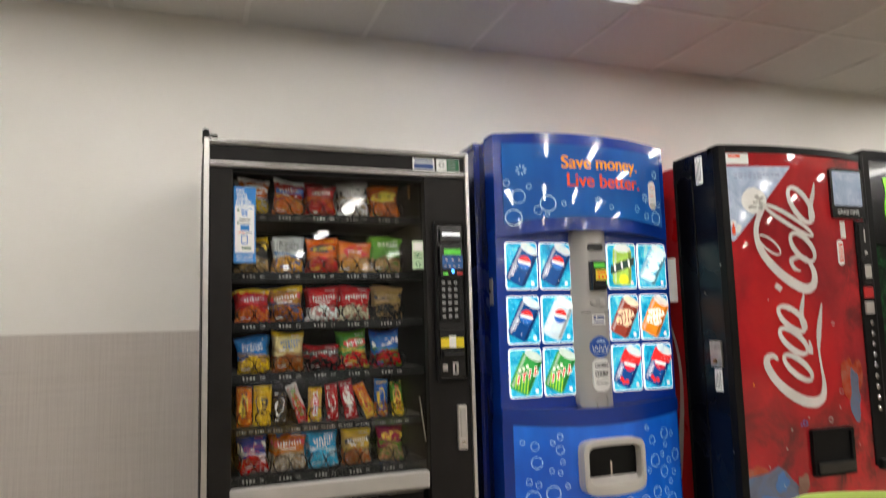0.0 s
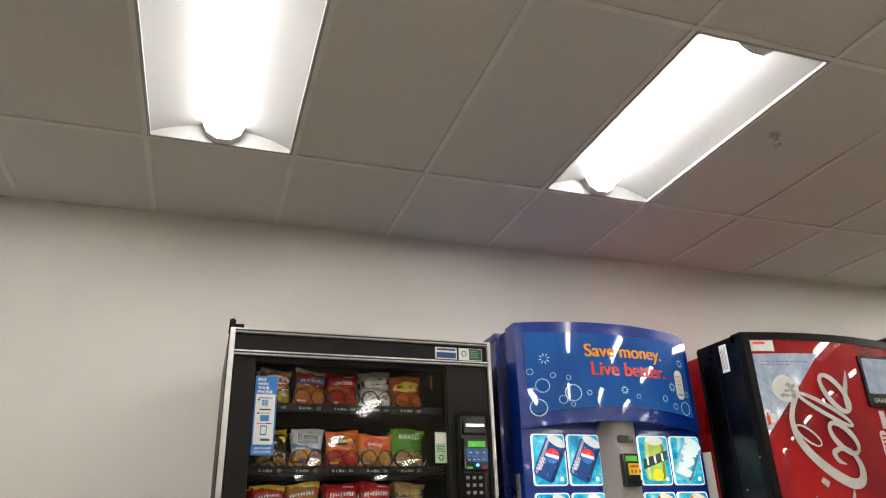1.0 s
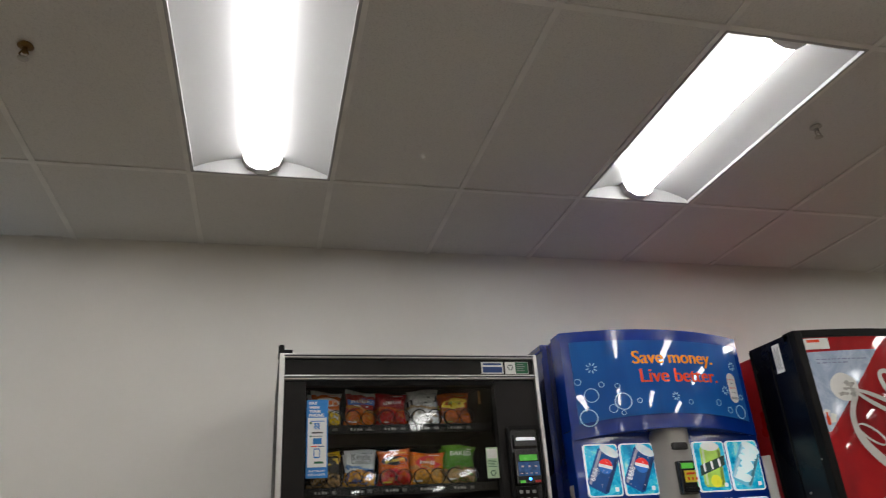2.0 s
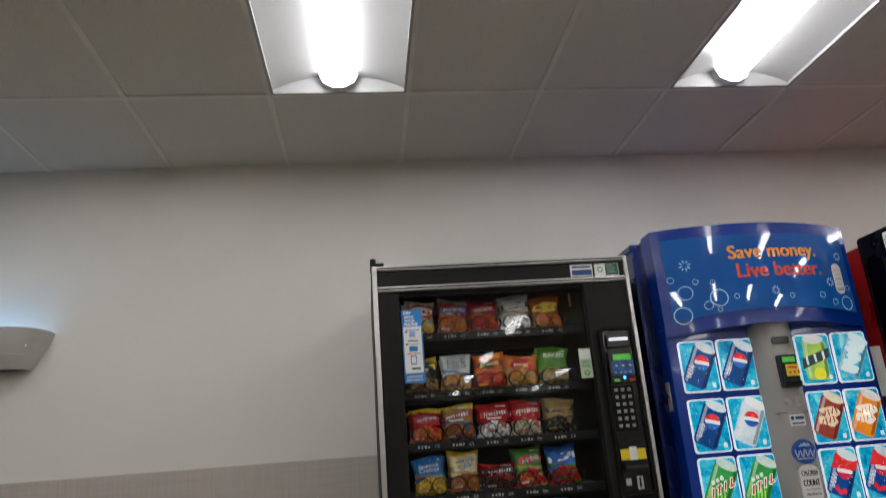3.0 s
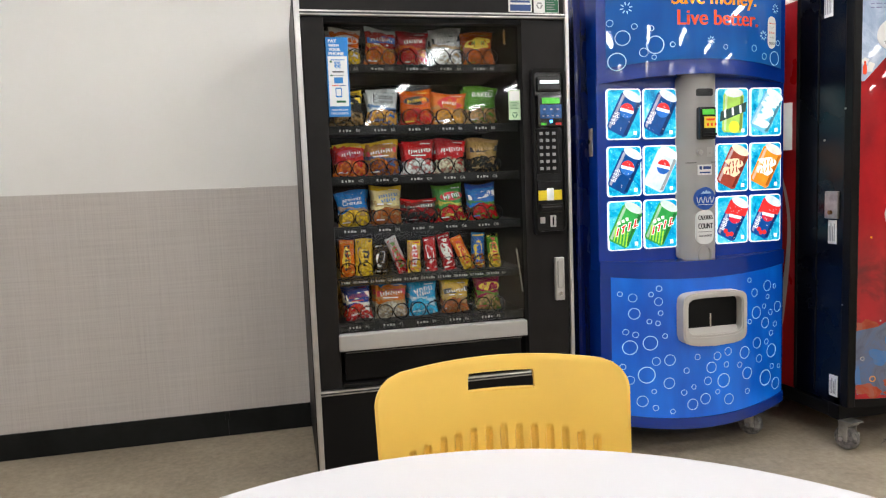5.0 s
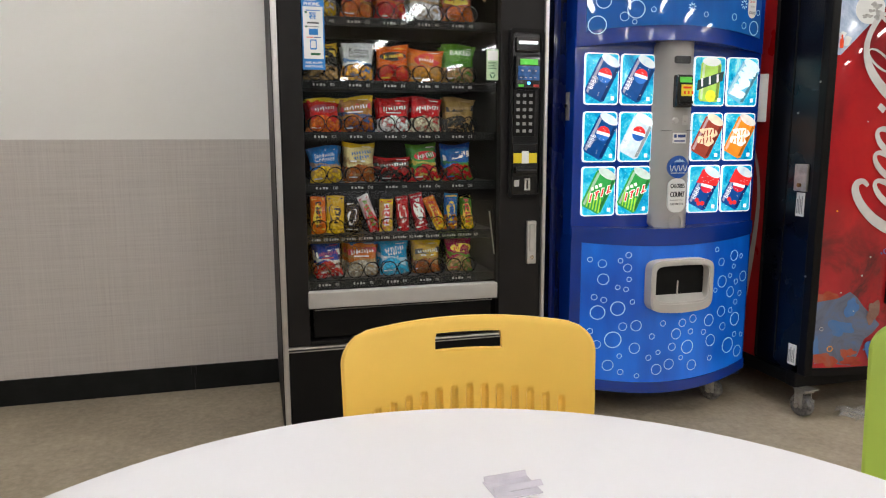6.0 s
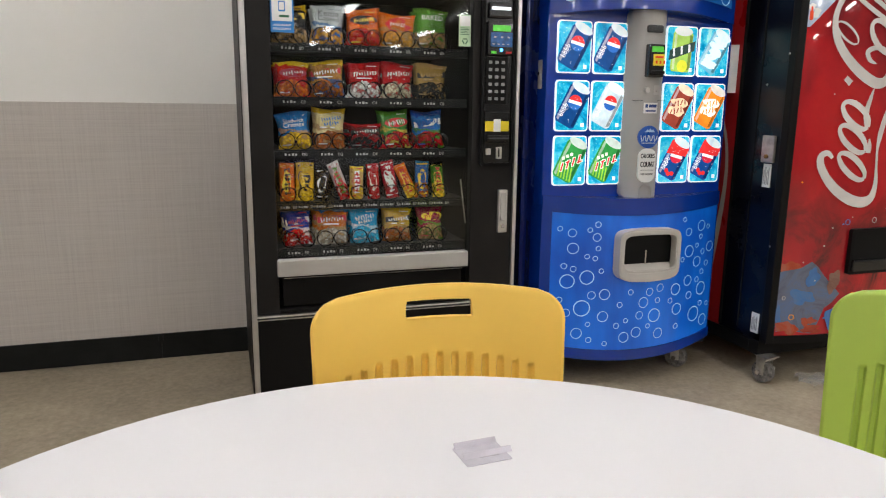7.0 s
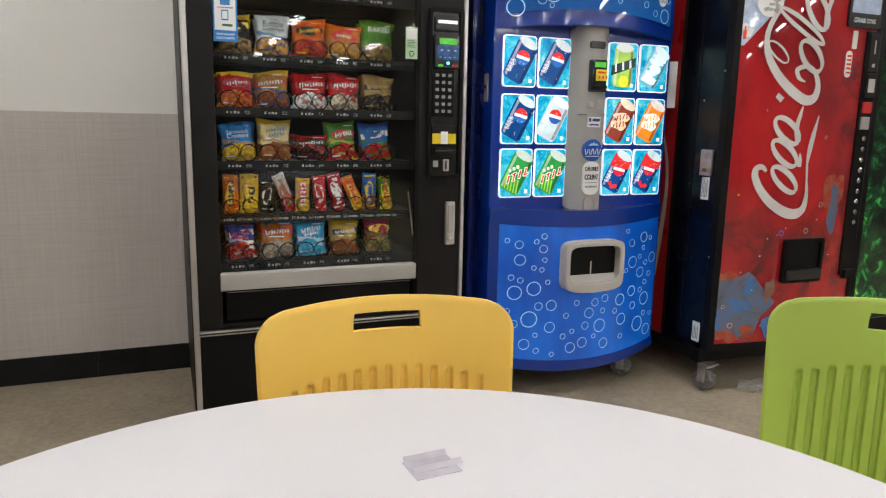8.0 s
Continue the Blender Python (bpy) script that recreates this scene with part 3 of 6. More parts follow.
box((WEST - 0.2, EAST + 0.2, SOUTH - 0.2, WALL_Y + 0.2, CEIL_Z + 0.16, CEIL_Z + 0.2), 0, 1, bm)
solid("ceiling", bm, [M["board"], M["grid"]], "grey-white lay-in tile ceiling in a white metal grid", "ceiling")


def ceiling_light():
    """A recessed fitting: curved white reflectors on both sides of a glowing lens."""
    ob = thing("ceiling_light", (0, 0, 0), "recessed white ceiling light with a glowing centre lens", "ceiling light", "lights in the ceiling", local=True)
    w, l = TILE - 0.016, 1.22 - 0.016
    part("frame", ring_xy((-w / 2, w / 2, -l / 2, l / 2), 0.012, -0.002, 0.012), M["pan"], ob)
    for s in (-1, 1):
        part("reflector", slab(lambda u, v: (s * (0.06 + u * (w / 2 - 0.068)), (v - 0.5) * (l - 0.02), 0.075 * math.cos(u * 1.45) ** 0.8),
                               lambda u, v: (s * (0.06 + u * (w / 2 - 0.068)), (v - 0.5) * (l - 0.02), 0.075 * math.cos(u * 1.45) ** 0.8 + 0.004), 10, 2), M["pan"], ob, smooth=40)
        part("end_plate", box((-w / 2 + 0.008, w / 2 - 0.008, s * (l / 2 - 0.01) - 0.003, s * (l / 2 - 0.01) + 0.003, 0.0, 0.09)), M["pan"], ob)
        part("end_cap", slab(lambda u, v: (0.086 * math.cos(math.pi * u), s * (l / 2 - 0.052 + 0.040 * v), 0.070 - 0.072 * math.sin(math.pi * u)),
                             lambda u, v: (0.072 * math.cos(math.pi * u), s * (l / 2 - 0.052 + 0.040 * v), 0.080 - 0.01 * math.sin(math.pi * u)), 5, 1), M["cap"], ob, "faceted grey end cap")
    part("lens", slab(lambda u, v: (0.070 * math.cos(math.pi * u), (v - 0.5) * (l - 0.08), 0.068 - 0.058 * math.sin(math.pi * u)),
                      lambda u, v: (0.066 * math.cos(math.pi * u), (v - 0.5) * (l - 0.08), 0.074 - 0.050 * math.sin(math.pi * u)), 16, 1), M["lens"], ob, "glowing white lens", 50)
    part("housing", boxes([(-w / 2 - 0.01, w / 2 + 0.01, -l / 2 - 0.01, l / 2 + 0.01, 0.10, 0.11),
                           (-w / 2 - 0.012, -w / 2 - 0.008, -l / 2, l / 2, 0.012, 0.1), (w / 2 + 0.008, w / 2 + 0.012, -l / 2, l / 2, 0.012, 0.1)]), M["pan"], ob)
    return ob


def ring_xy(b, w, z0, z1):
    x0, x1, y0, y1 = b
    return boxes([(x0, x0 + w, y0, y1, z0, z1), (x1 - w, x1, y0, y1, z0, z1), (x0 + w, x1 - w, y0, y0 + w, z0, z1), (x0 + w, x1 - w, y1 - w, y1, z0, z1)])


first = None
for c, r in sorted(LIGHTS):
    m = pose((c + 0.5) * TILE, -1.22 * (r + 0.5), CEIL_Z)
    if first is None:
        first = ceiling_light()
        first.matrix_basis = m
    else:
        copy_thing(first, m)


def sprinkler(x, y, metal="steel", look_word="pale metal"):
    ob = thing("sprinkler_head", (x, y, CEIL_Z), "small " + look_word + " sprinkler head on a ceiling tile", "sprinkler", "sprinklers", local=True)
    part("escutcheon", lathe([(0.022, 0.004), (0.025, -0.002), (0.019, -0.006), (0.010, -0.008)], 20), M[metal], ob, smooth=40)
    bm = lathe([(0.009, 0.0), (0.009, -0.025), (0.006, -0.028)], 12)
    for s in (-1, 1):
        tube([(s * 0.008, 0, -0.02), (s * 0.013, 0, -0.032), (s * 0.008, 0, -0.045), (0, 0, -0.05)], 0.0025, 6, bm)
    part("body", bm, M[metal], ob, smooth=40)
    part("deflector", lathe([(0.004, -0.048), (0.017, -0.050), (0.017, -0.052), (0.003, -0.054)], 16), M["steel"], ob)


sprinkler(-0.438, -0.745, "brass", "dark brass")
sprinkler(2.60, -0.737)


def fly_lamp():
    """Bowed wall lamp with an open top, whose blue tube shines up the wall."""
    cx = -1.405
    ob = thing("wall_lamp", (cx, WALL_Y, 1.70), "grey metal wall lamp throwing blue light upwards", "wall lamp")

    def skin(inset):
        def f(u, v):
            k = 1 - 0.34 * (1 - v) ** 1.4
            a, b = (0.280 - inset) * k, (0.185 - inset) * k
            return (cx - a * math.cos(math.pi * u), WALL_Y - b * math.sin(math.pi * u) ** 0.8, 1.705 + 0.175 * v + 0.012 * math.sin(math.pi * u) * v)
        return f

    part("shell", slab(skin(0.0), skin(0.005), 28, 8), M["sconce"], ob, "bowed grey metal shell", 50)
    f = skin(0.004)
    bm = bmesh.new()
    bm.faces.new([bm.verts.new(f(k / 28, 0.02)) for k in range(29)])
    part("bottom_plate", bm, M["black"], ob)
    part("rim", tube([f(k / 28, 1.0) for k in range(29)], 0.005, 6), M["sconce"], ob, smooth=60)
    part("crease", tube([skin(-0.001)(k / 28, 0.36) for k in range(29)], 0.0025, 5), M["sconce"], ob, smooth=60)
    part("back_plate", box((cx - 0.2, cx + 0.2, WALL_Y - 0.006, WALL_Y, 1.72, 1.86)), M["sconce"], ob)
    part("lamp_tube", tube([(cx - 0.2, WALL_Y - 0.10, 1.815), (cx + 0.2, WALL_Y - 0.10, 1.815)], 0.013, 12), M["uv"], ob, "glowing pale blue tube", 60)


fly_lamp()

# ---------------------------------------------------------------- snack machine
SX0, SX1, SY, SZ = 0.41, 1.484, -0.036, 1.922
WX0, WX1, WZ0, WZ1 = 0.515, 1.285, 0.545, 1.812
SHELVES = [("A", 1.640), ("B", 1.405), ("C", 1.210), ("D", 1.013), ("E", 0.811), ("F", 0.630)]


def slots(row):
    """Left and right ends of each slot of a shelf, with the number on its label."""
    if row == "E":
        return [(0.535 + 0.0685 * k, 0.535 + 0.0685 * (k + 1), k) for k in range(10)]
    return [(0.535 + 0.137 * k, 0.535 + 0.137 * (k + 1), 2 * k) for k in range(5)]


def helix(x, y0, y1, z, r, turns, phase, sense=1):
    """A wire spiral whose first turn stands flat at the front."""
    n = int(turns * 16)
    pts = []
    for k in range(n + 1):
        a = phase + sense * 2 * math.pi * turns * k / n
        pts.append((x + r * math.cos(a), y0 + 0.003 * k / n + (y1 - y0) * max(0, k - 16) / (n - 16), z + r * math.sin(a)))
    return tube(pts, 0.0023, 5)


def snack_machine():
    ob = thing("snack_vending_machine", (0.947, 0.33, 0.0), "black snack vending machine with a glass front and silver trim", "vending machine")
    y = SY
    part("cabinet", boxes([(SX0 - 0.003, SX0 + 0.035, y + 0.052, 0.735, 0.03, SZ - 0.008), (SX1 - 0.035, SX1 - 0.006, y + 0.055, 0.70, 0.03, SZ - 0.008),
                           (SX0 + 0.035, SX1 - 0.035, 0.675, 0.70, 0.03, SZ - 0.008), (SX0 + 0.035, SX1 - 0.035, y + 0.055, 0.675, SZ - 0.04, SZ - 0.008),
                           (SX0 + 0.035, SX1 - 0.035, y + 0.055, 0.675, 0.03, 0.06)], 0.003), M["black"], ob, "black steel cabinet")
    part("lining", boxes([(WX0 - 0.03, WX0 - 0.012, y + 0.06, 0.6, 0.40, 1.86), (WX1 + 0.01, WX1 + 0.028, y + 0.06, 0.6, 0.40, 1.86),
                          (WX0 - 0.012, WX1 + 0.01, 0.585, 0.6, 0.40, 1.86), (WX0 - 0.012, WX1 + 0.01, y + 0.06, 0.585, 1.835, 1.86)]), M["inside"], ob, "dark lining")
    for s in (0.05, 1.0):
        for x in (SX0 + 0.08, SX1 - 0.08):
            part("foot", lathe([(0.025, 0.0), (0.025, 0.012), (0.012, 0.014), (0.012, 0.035)], 14, (x, 0.02 + 0.6 * s, 0)), M["rubber"], ob)
    # door
    yb = y + 0.05
    part("left_stile", box((SX0 + 0.022, WX0, y + 0.006, yb, 0.40, 1.815), 0.004), M["dark"], ob)
    part("header_panel", box((SX0 + 0.022, SX1 - 0.016, y + 0.006, yb, 1.838, 1.902), 0.003), M["dark"], ob)
    part("control_panel", box((WX1, SX1 - 0.016, y + 0.006, yb, 0.40, 1.815), 0.004), M["dark"], ob)
    part("window_head", box((WX0, WX1, y + 0.014, yb, 1.795, 1.815), 0.003), M["black"], ob)
    part("kick_panel", box((SX0 + 0.022, SX1 - 0.016, y + 0.008, yb, 0.05, 0.378), 0.004), M["black"], ob)
    for n, z0, z1 in (("top_trim", 1.904, SZ), ("header_trim", 1.817, 1.836), ("lower_trim", 0.380, 0.398)):
        bm = box((SX0 + 0.018, SX1 - 0.014, y - 0.004, y + 0.02, z0, z1), 0.003)
        part(n, bm, M["alu"], ob, "silver aluminium trim")
        part("trim_groove", box((SX0 + 0.018, SX1 - 0.014, y - 0.0055, y - 0.003, (z0 + z1) / 2 - 0.0036, (z0 + z1) / 2 + 0.0030)), M["ink"], ob)
    for n, x0, x1 in (("left_trim", SX0, SX0 + 0.020), ("right_trim", SX1 - 0.016, SX1)):
        part(n, box((x0, x1, y - 0.006, yb, 0.03, SZ), 0.003), M["alu"], ob, "silver aluminium trim")
    part("hinge_cap", box((SX0 - 0.006, SX0 + 0.05, y - 0.002, y + 0.10, SZ, SZ + 0.016), 0.005), M["black"], ob)
    part("hinge_pin", lathe([(0.012, 0), (0.012, 0.024), (0.008, 0.028)], 12, (SX0 + 0.006, y + 0.01, SZ + 0.008)), M["black"], ob)
    pane = part("window_pane", box((WX0 - 0.004, WX1 + 0.004, y + 0.022, y + 0.028, WZ0 + 0.05, WZ1 - 0.01)), M["glass"], ob, "clear glass pane")
    pane.visible_shadow = False
    pane.data.transform(Matrix.Translation((0, 0.008, 0)) @ Matrix.Rotation(radians(-0.45), 4, "X"))
    pane.data.transform(Matrix.Rotation(radians(-0.5), 4, "Z"))
    part("silver_bar", box((WX0 - 0.005, WX1 - 0.012, y - 0.016, y + 0.03, 0.552, 0.614), 0.004), M["silver"], ob, "wide satin silver bar")
    part("bar_lip", box((WX0 - 0.004, WX1 - 0.013, y - 0.012, y + 0.02, 0.546, 0.551), 0.001), M["black"], ob)
    # delivery flap under the bar
    part("delivery_recess", boxes([(WX0, WX1, yb - 0.004, yb + 0.14, 0.40, 0.41), (WX0, WX1, yb + 0.14, yb + 0.15, 0.40, 0.552), (WX0 - 0.01, WX0, yb, yb + 0.15, 0.40, 0.552)]), M["inside"], ob)
    flap = part("delivery_flap", box((WX0 + 0.015, WX1 - 0.03, y + 0.014, y + 0.03, 0.428, 0.540), 0.006), M["black"], ob, "hinged black delivery flap")
    part("flap_hinge", tube([(WX0 + 0.02, y + 0.008, 0.543), (WX1 - 0.03, y + 0.008, 0.543)], 0.004, 8), M["alu"], flap)
    part("flap_lip", box((WX0 + 0.0, WX1 - 0.01, y - 0.002, y + 0.03, 0.402, 0.420), 0.004), M["black"], ob)
    # shelves
    for row, z in SHELVES:
        sh = part("shelf", boxes([(WX0 - 0.008, WX1 + 0.005, 0.05, 0.56, z + 0.004, z + 0.010), (WX0 - 0.008, WX1 + 0.005, 0.046, 0.052, z - 0.022, z + 0.013)], 0.0012), M["shelf"], ob, "black steel tray")
        part("label_strip", box((WX0, WX1 - 0.02, 0.041, 0.046, z - 0.018, z + 0.006), 0.001), M["shelf"], sh)
        for x0, x1, k in slots(row):
            bm = bmesh.new()
            xc = (x0 + x1) / 2
            w = 0.036 if row == "E" else 0.05
            for j, (a, b) in enumerate(((-0.9, -0.78), (-0.62, -0.5), (-0.38, -0.2), (-0.12, 0.02))):
                box((xc + a * w, xc + b * w, 0.0395, 0.0405, z - 0.010, z - 0.001 - 0.002 * (j % 2)), 0, 1, bm)
            part("price_print", bm, M["dim_ink"], sh)
            part("slot_number", writing(row + str(k), xc + 0.42 * w, z - 0.011, 0.0395, size=0.016), M["dim_ink"], sh)
            if row == "E":
                coils = [(xc, 0.029, 0)]
            else:
                coils = [(xc - 0.033, 0.031, 0), (xc + 0.033, 0.031, 1)]
            for cx, r, s in coils:
                part("coil", helix(cx, 0.060, 0.52, z + 0.012 + r, r, 6.8, -1.57, 1 if s else -1), M["gloss_black"], sh, "black wire spiral", 60)
    part("rail_left", box((WX0 - 0.011, WX0 - 0.006, 0.05, 0.07, 0.60, 1.80)), M["steel"], ob)
    part("plumb_strip", box((1.240, 1.250, 0.06, 0.064, 1.735, 1.79), 0.001), M["brass"], ob, "yellow warning strip")
    part("pull_rod", tube([(1.262, 0.03, 0.90), (1.285, 0.03, 0.72)], 0.003, 6), M["steel"], ob)
    # payment column
    bez = part("payment_bezel", ring_plate(rounded(1.318, 1.462, 0.958, 1.622, 0.018), rounded(1.330, 1.450, 0.972, 1.606, 0.012), y - 0.012, y + 0.01), M["black"], ob)
    part("bezel_face", box((1.328, 1.452, y - 0.002, y + 0.012, 0.970, 1.608)), M["gloss_black"], bez)
    rd = part("card_reader", box((1.338, 1.444, y - 0.022, y + 0.0, 1.392, 1.520), 0.006), M["gloss_black"], ob, "black card reader with lit display")
    part("reader_display", box((1.356, 1.430, y - 0.0245, y - 0.021, 1.482, 1.505), 0.001), M["green_lcd"], rd, "green display")
    part("reader_touch_area", box((1.348, 1.438, y - 0.0245, y - 0.021, 1.424, 1.478), 0.001), M["blue_lcd"], rd)
    part("reader_led", lathe([(0.006, 0), (0.006, -0.003)], 12, (1.393, y - 0.022, 1.412), "y"), M["blue_led"], rd)
    part("reader_key", box((1.350, 1.372, y - 0.0245, y - 0.021, 1.398, 1.407)), M["green_lcd"], rd)
    part("reader_key", box((1.412, 1.436, y - 0.0245, y - 0.021, 1.398, 1.407)), M["red_lamp"], rd)
    part("reader_print", boxes([(1.361 + 0.028 * k, 1.370 + 0.028 * k, y - 0.0252, y - 0.0244, 1.457, 1.463) for k in range(3)] + [(1.355 + 0.02 * k, 1.364 + 0.02 * k, y - 0.0252, y - 0.0244, 1.432, 1.435) for k in range(4)]), M["dim_ink"], rd)
    part("card_slot", box((1.342, 1.442, y - 0.016, y + 0.0, 1.532, 1.590), 0.008), M["gloss_black"], ob)
    # emitting strip stands in for the blue-white reflection in the slot recess
    part("slot_sheen_strip", box((1.352, 1.432, y - 0.0175, y - 0.0155, 1.562, 1.574), 0.0005), M["lit_white"], ob, "glowing white strip in place of the slot's reflection")
    kp = part("keypad", box((1.336, 1.428, y - 0.006, y + 0.0, 1.205, 1.386), 0.003), M["black"], ob)
    for r in range(6):
        for c in range(3):
            part("key", box((1.348 + 0.027 * c, 1.362 + 0.027 * c, y - 0.010, y - 0.005, 1.360 - 0.028 * r, 1.372 - 0.028 * r), 0.002), M["key"], kp)
    bv = part("bill_validator", boxes([(1.334, 1.440, y - 0.010, y + 0.0, 1.046, 1.176), (1.340, 1.434, y - 0.030, y - 0.01, 1.058, 1.084)], 0.004), M["gloss_black"], ob, "black bill acceptor")
    part("yellow_label", box((1.336, 1.438, y - 0.0125, y - 0.0095, 1.098, 1.138), 0.001), M["yellow"], bv, "yellow instruction label")
    part("validator_mark", box((1.372, 1.402, y - 0.0135, y - 0.0120, 1.097, 1.146)), M["white"], bv)
    part("note_slot", box((1.346, 1.430, y - 0.0315, y - 0.0295, 1.068, 1.074)), M["ink"], bv)
    part("coin_return", box((1.344, 1.366, y - 0.006, y + 0.002, 1.004, 1.030), 0.003), M["silver"], ob, "silver coin return button")
    part("coin_slot", ring_plate(rounded(1.388, 1.412, 0.988, 1.036, 0.003), rounded(1.396, 1.404, 0.994, 1.030, 0.002), y - 0.007, y + 0.002), M["alu"], ob, "silver coin slot")
    part("panel_seam", box((1.30, 1.45, y + 0.003, y + 0.0065, 0.456, 0.460)), M["ink"], ob)
    lk = part("lock_handle", box((1.403, 1.443, y - 0.010, y + 0.01, 0.684, 0.862), 0.004), M["alu"], ob, "silver recessed lock handle")
    part("lock_pull", box((1.411, 1.435, y - 0.015, y - 0.009, 0.735, 0.850), 0.004), M["silver"], lk)
    part("lock_cylinder", lathe([(0.009, 0), (0.009, -0.004), (0.004, -0.004), (0.004, -0.002)], 16, (1.423, y - 0.010, 0.712), "y"), M["chrome"], lk)
    # stickers
    st = part("notice_sticker", boxes([(1.237, 1.333, y + 0.0035, y + 0.0065, 1.842, 1.892)]), M["white"], ob, "blue and white notice sticker")
    part("sticker_print", boxes([(1.243, 1.328, y + 0.0025, y + 0.0036, 1.846, 1.870), (1.245, 1.325, y + 0.0025, y + 0.0036, 1.878, 1.886)]), M["navy"], st)
    st = part("recycling_sticker", box((1.342, 1.446, y + 0.0035, y + 0.0065, 1.840, 1.892)), M["white"], ob, "white and green recycling sticker")
    part("sticker_print", box((1.388, 1.444, y + 0.0025, y + 0.0036, 1.842, 1.890)), M["green_ink"], st)
    bm = bmesh.new()
    for a in (90, 210, 330):
        plate(turned([(-0.011, -0.003), (0.011, -0.003), (0.007, 0.003), (-0.007, 0.003)], 1.365 + 0.009 * math.cos(radians(a)), 1.868 + 0.009 * math.sin(radians(a)), a - 90), y + 0.0026, y + 0.0036, bm)
    for k in range(4):
        box((1.394, 1.430 - 0.006 * (k % 2), y + 0.0018, y + 0.0026, 1.852 + 0.009 * k, 1.855 + 0.009 * k), 0, 1, bm)
    part("arrow_print", bm, M["grey_ink"], st)
    yg = y + 0.020
    st = part("payment_sticker", box((0.5195, 0.602, yg, yg + 0.0022, 1.448, 1.742), 0.0008, 1), M["cyan"], ob, "tall blue and white phone payment sticker")
    part("sticker_field", box((0.525, 0.5965, yg - 0.001, yg, 1.487, 1.672)), M["white"], st)
    for w, l, z in (("PAY", 0.03, 1.722), ("WITH", 0.037, 1.7065), ("YOUR", 0.043, 1.691), ("PHONE", 0.056, 1.6755), ("AND IN-APP", 0.062, 1.4695), ("DISCOUNTS", 0.062, 1.4565)):
        bm = bmesh.new()
        for dx in (0.0, 0.001, 0.002) if z > 1.6 else (0.0, 0.0006):
            writing(w, 0.529 + dx, z, yg - 0.0008 - dx * 0.1, width=l, bm=bm)
        part("lettering", bm, M["white"], st)
    part("code_print", boxes([(0.548 + 0.004 * i, 0.5515 + 0.004 * i, yg - 0.0016, yg - 0.001, 1.628 + 0.004 * j, 1.6315 + 0.004 * j) for i in range(6) for j in range(6) if (i * 7 + j * 5 + i * j) % 3]), M["cyan"], st, "small blue square pattern")
    part("card_print", box((0.545, 0.578, yg - 0.0016, yg - 0.001, 1.572, 1.594)), M["cyan"], st)
    part("phone_print", ring_plate(rounded(0.548, 0.572, 1.520, 1.556, 0.004), rounded(0.551, 0.569, 1.525, 1.552, 0.003), yg - 0.0016, yg - 0.001), M["cyan"], st)
    part("rule_print", box((0.536, 0.588, yg - 0.0016, yg - 0.001, 1.657, 1.660)), M["cyan"], st)
    for x0, x1, z0, z1, mt in ((0.540, 0.582, 1.612, 1.617, "ink"), (0.540, 0.582, 1.600, 1.603, "grey_ink"), (0.536, 0.560, 1.562, 1.565, "red_ink"), (0.563, 0.588, 1.562, 1.565, "navy"), (0.55, 0.585, 1.500, 1.508, "green_ink"), (0.532, 0.540, 1.648, 1.655, "green_ink"), (0.532, 0.540, 1.598, 1.604, "green_ink")):
        part("small_print", box((x0, x1, yg - 0.0017, yg - 0.001, z0, z1)), M[mt], st)
    st = part("green_sticker", box((1.231, 1.281, yg, yg + 0.0022, 1.424, 1.543), 0.0008, 1), M["pale_green"], ob, "pale green and white recycling sticker")
    part("sticker_field", box((1.235, 1.277, yg - 0.001, yg, 1.500, 1.538)), M["white"], st)
    bm = boxes([(1.238, 1.272 - 0.004 * (k % 3), yg - 0.001, yg, 1.468 + 0.006 * k, 1.470 + 0.006 * k) for k in range(5)])
    for a in (90, 210, 330):
        plate(turned([(-0.010, -0.002), (0.010, -0.002), (0.007, 0.002), (-0.007, 0.002)], 1.256 + 0.008 * math.cos(radians(a)), 1.444 + 0.008 * math.sin(radians(a)), a - 90), yg - 0.001, yg, bm)
    part("arrow_print", bm, M["green_ink"], st)


snack_machine()


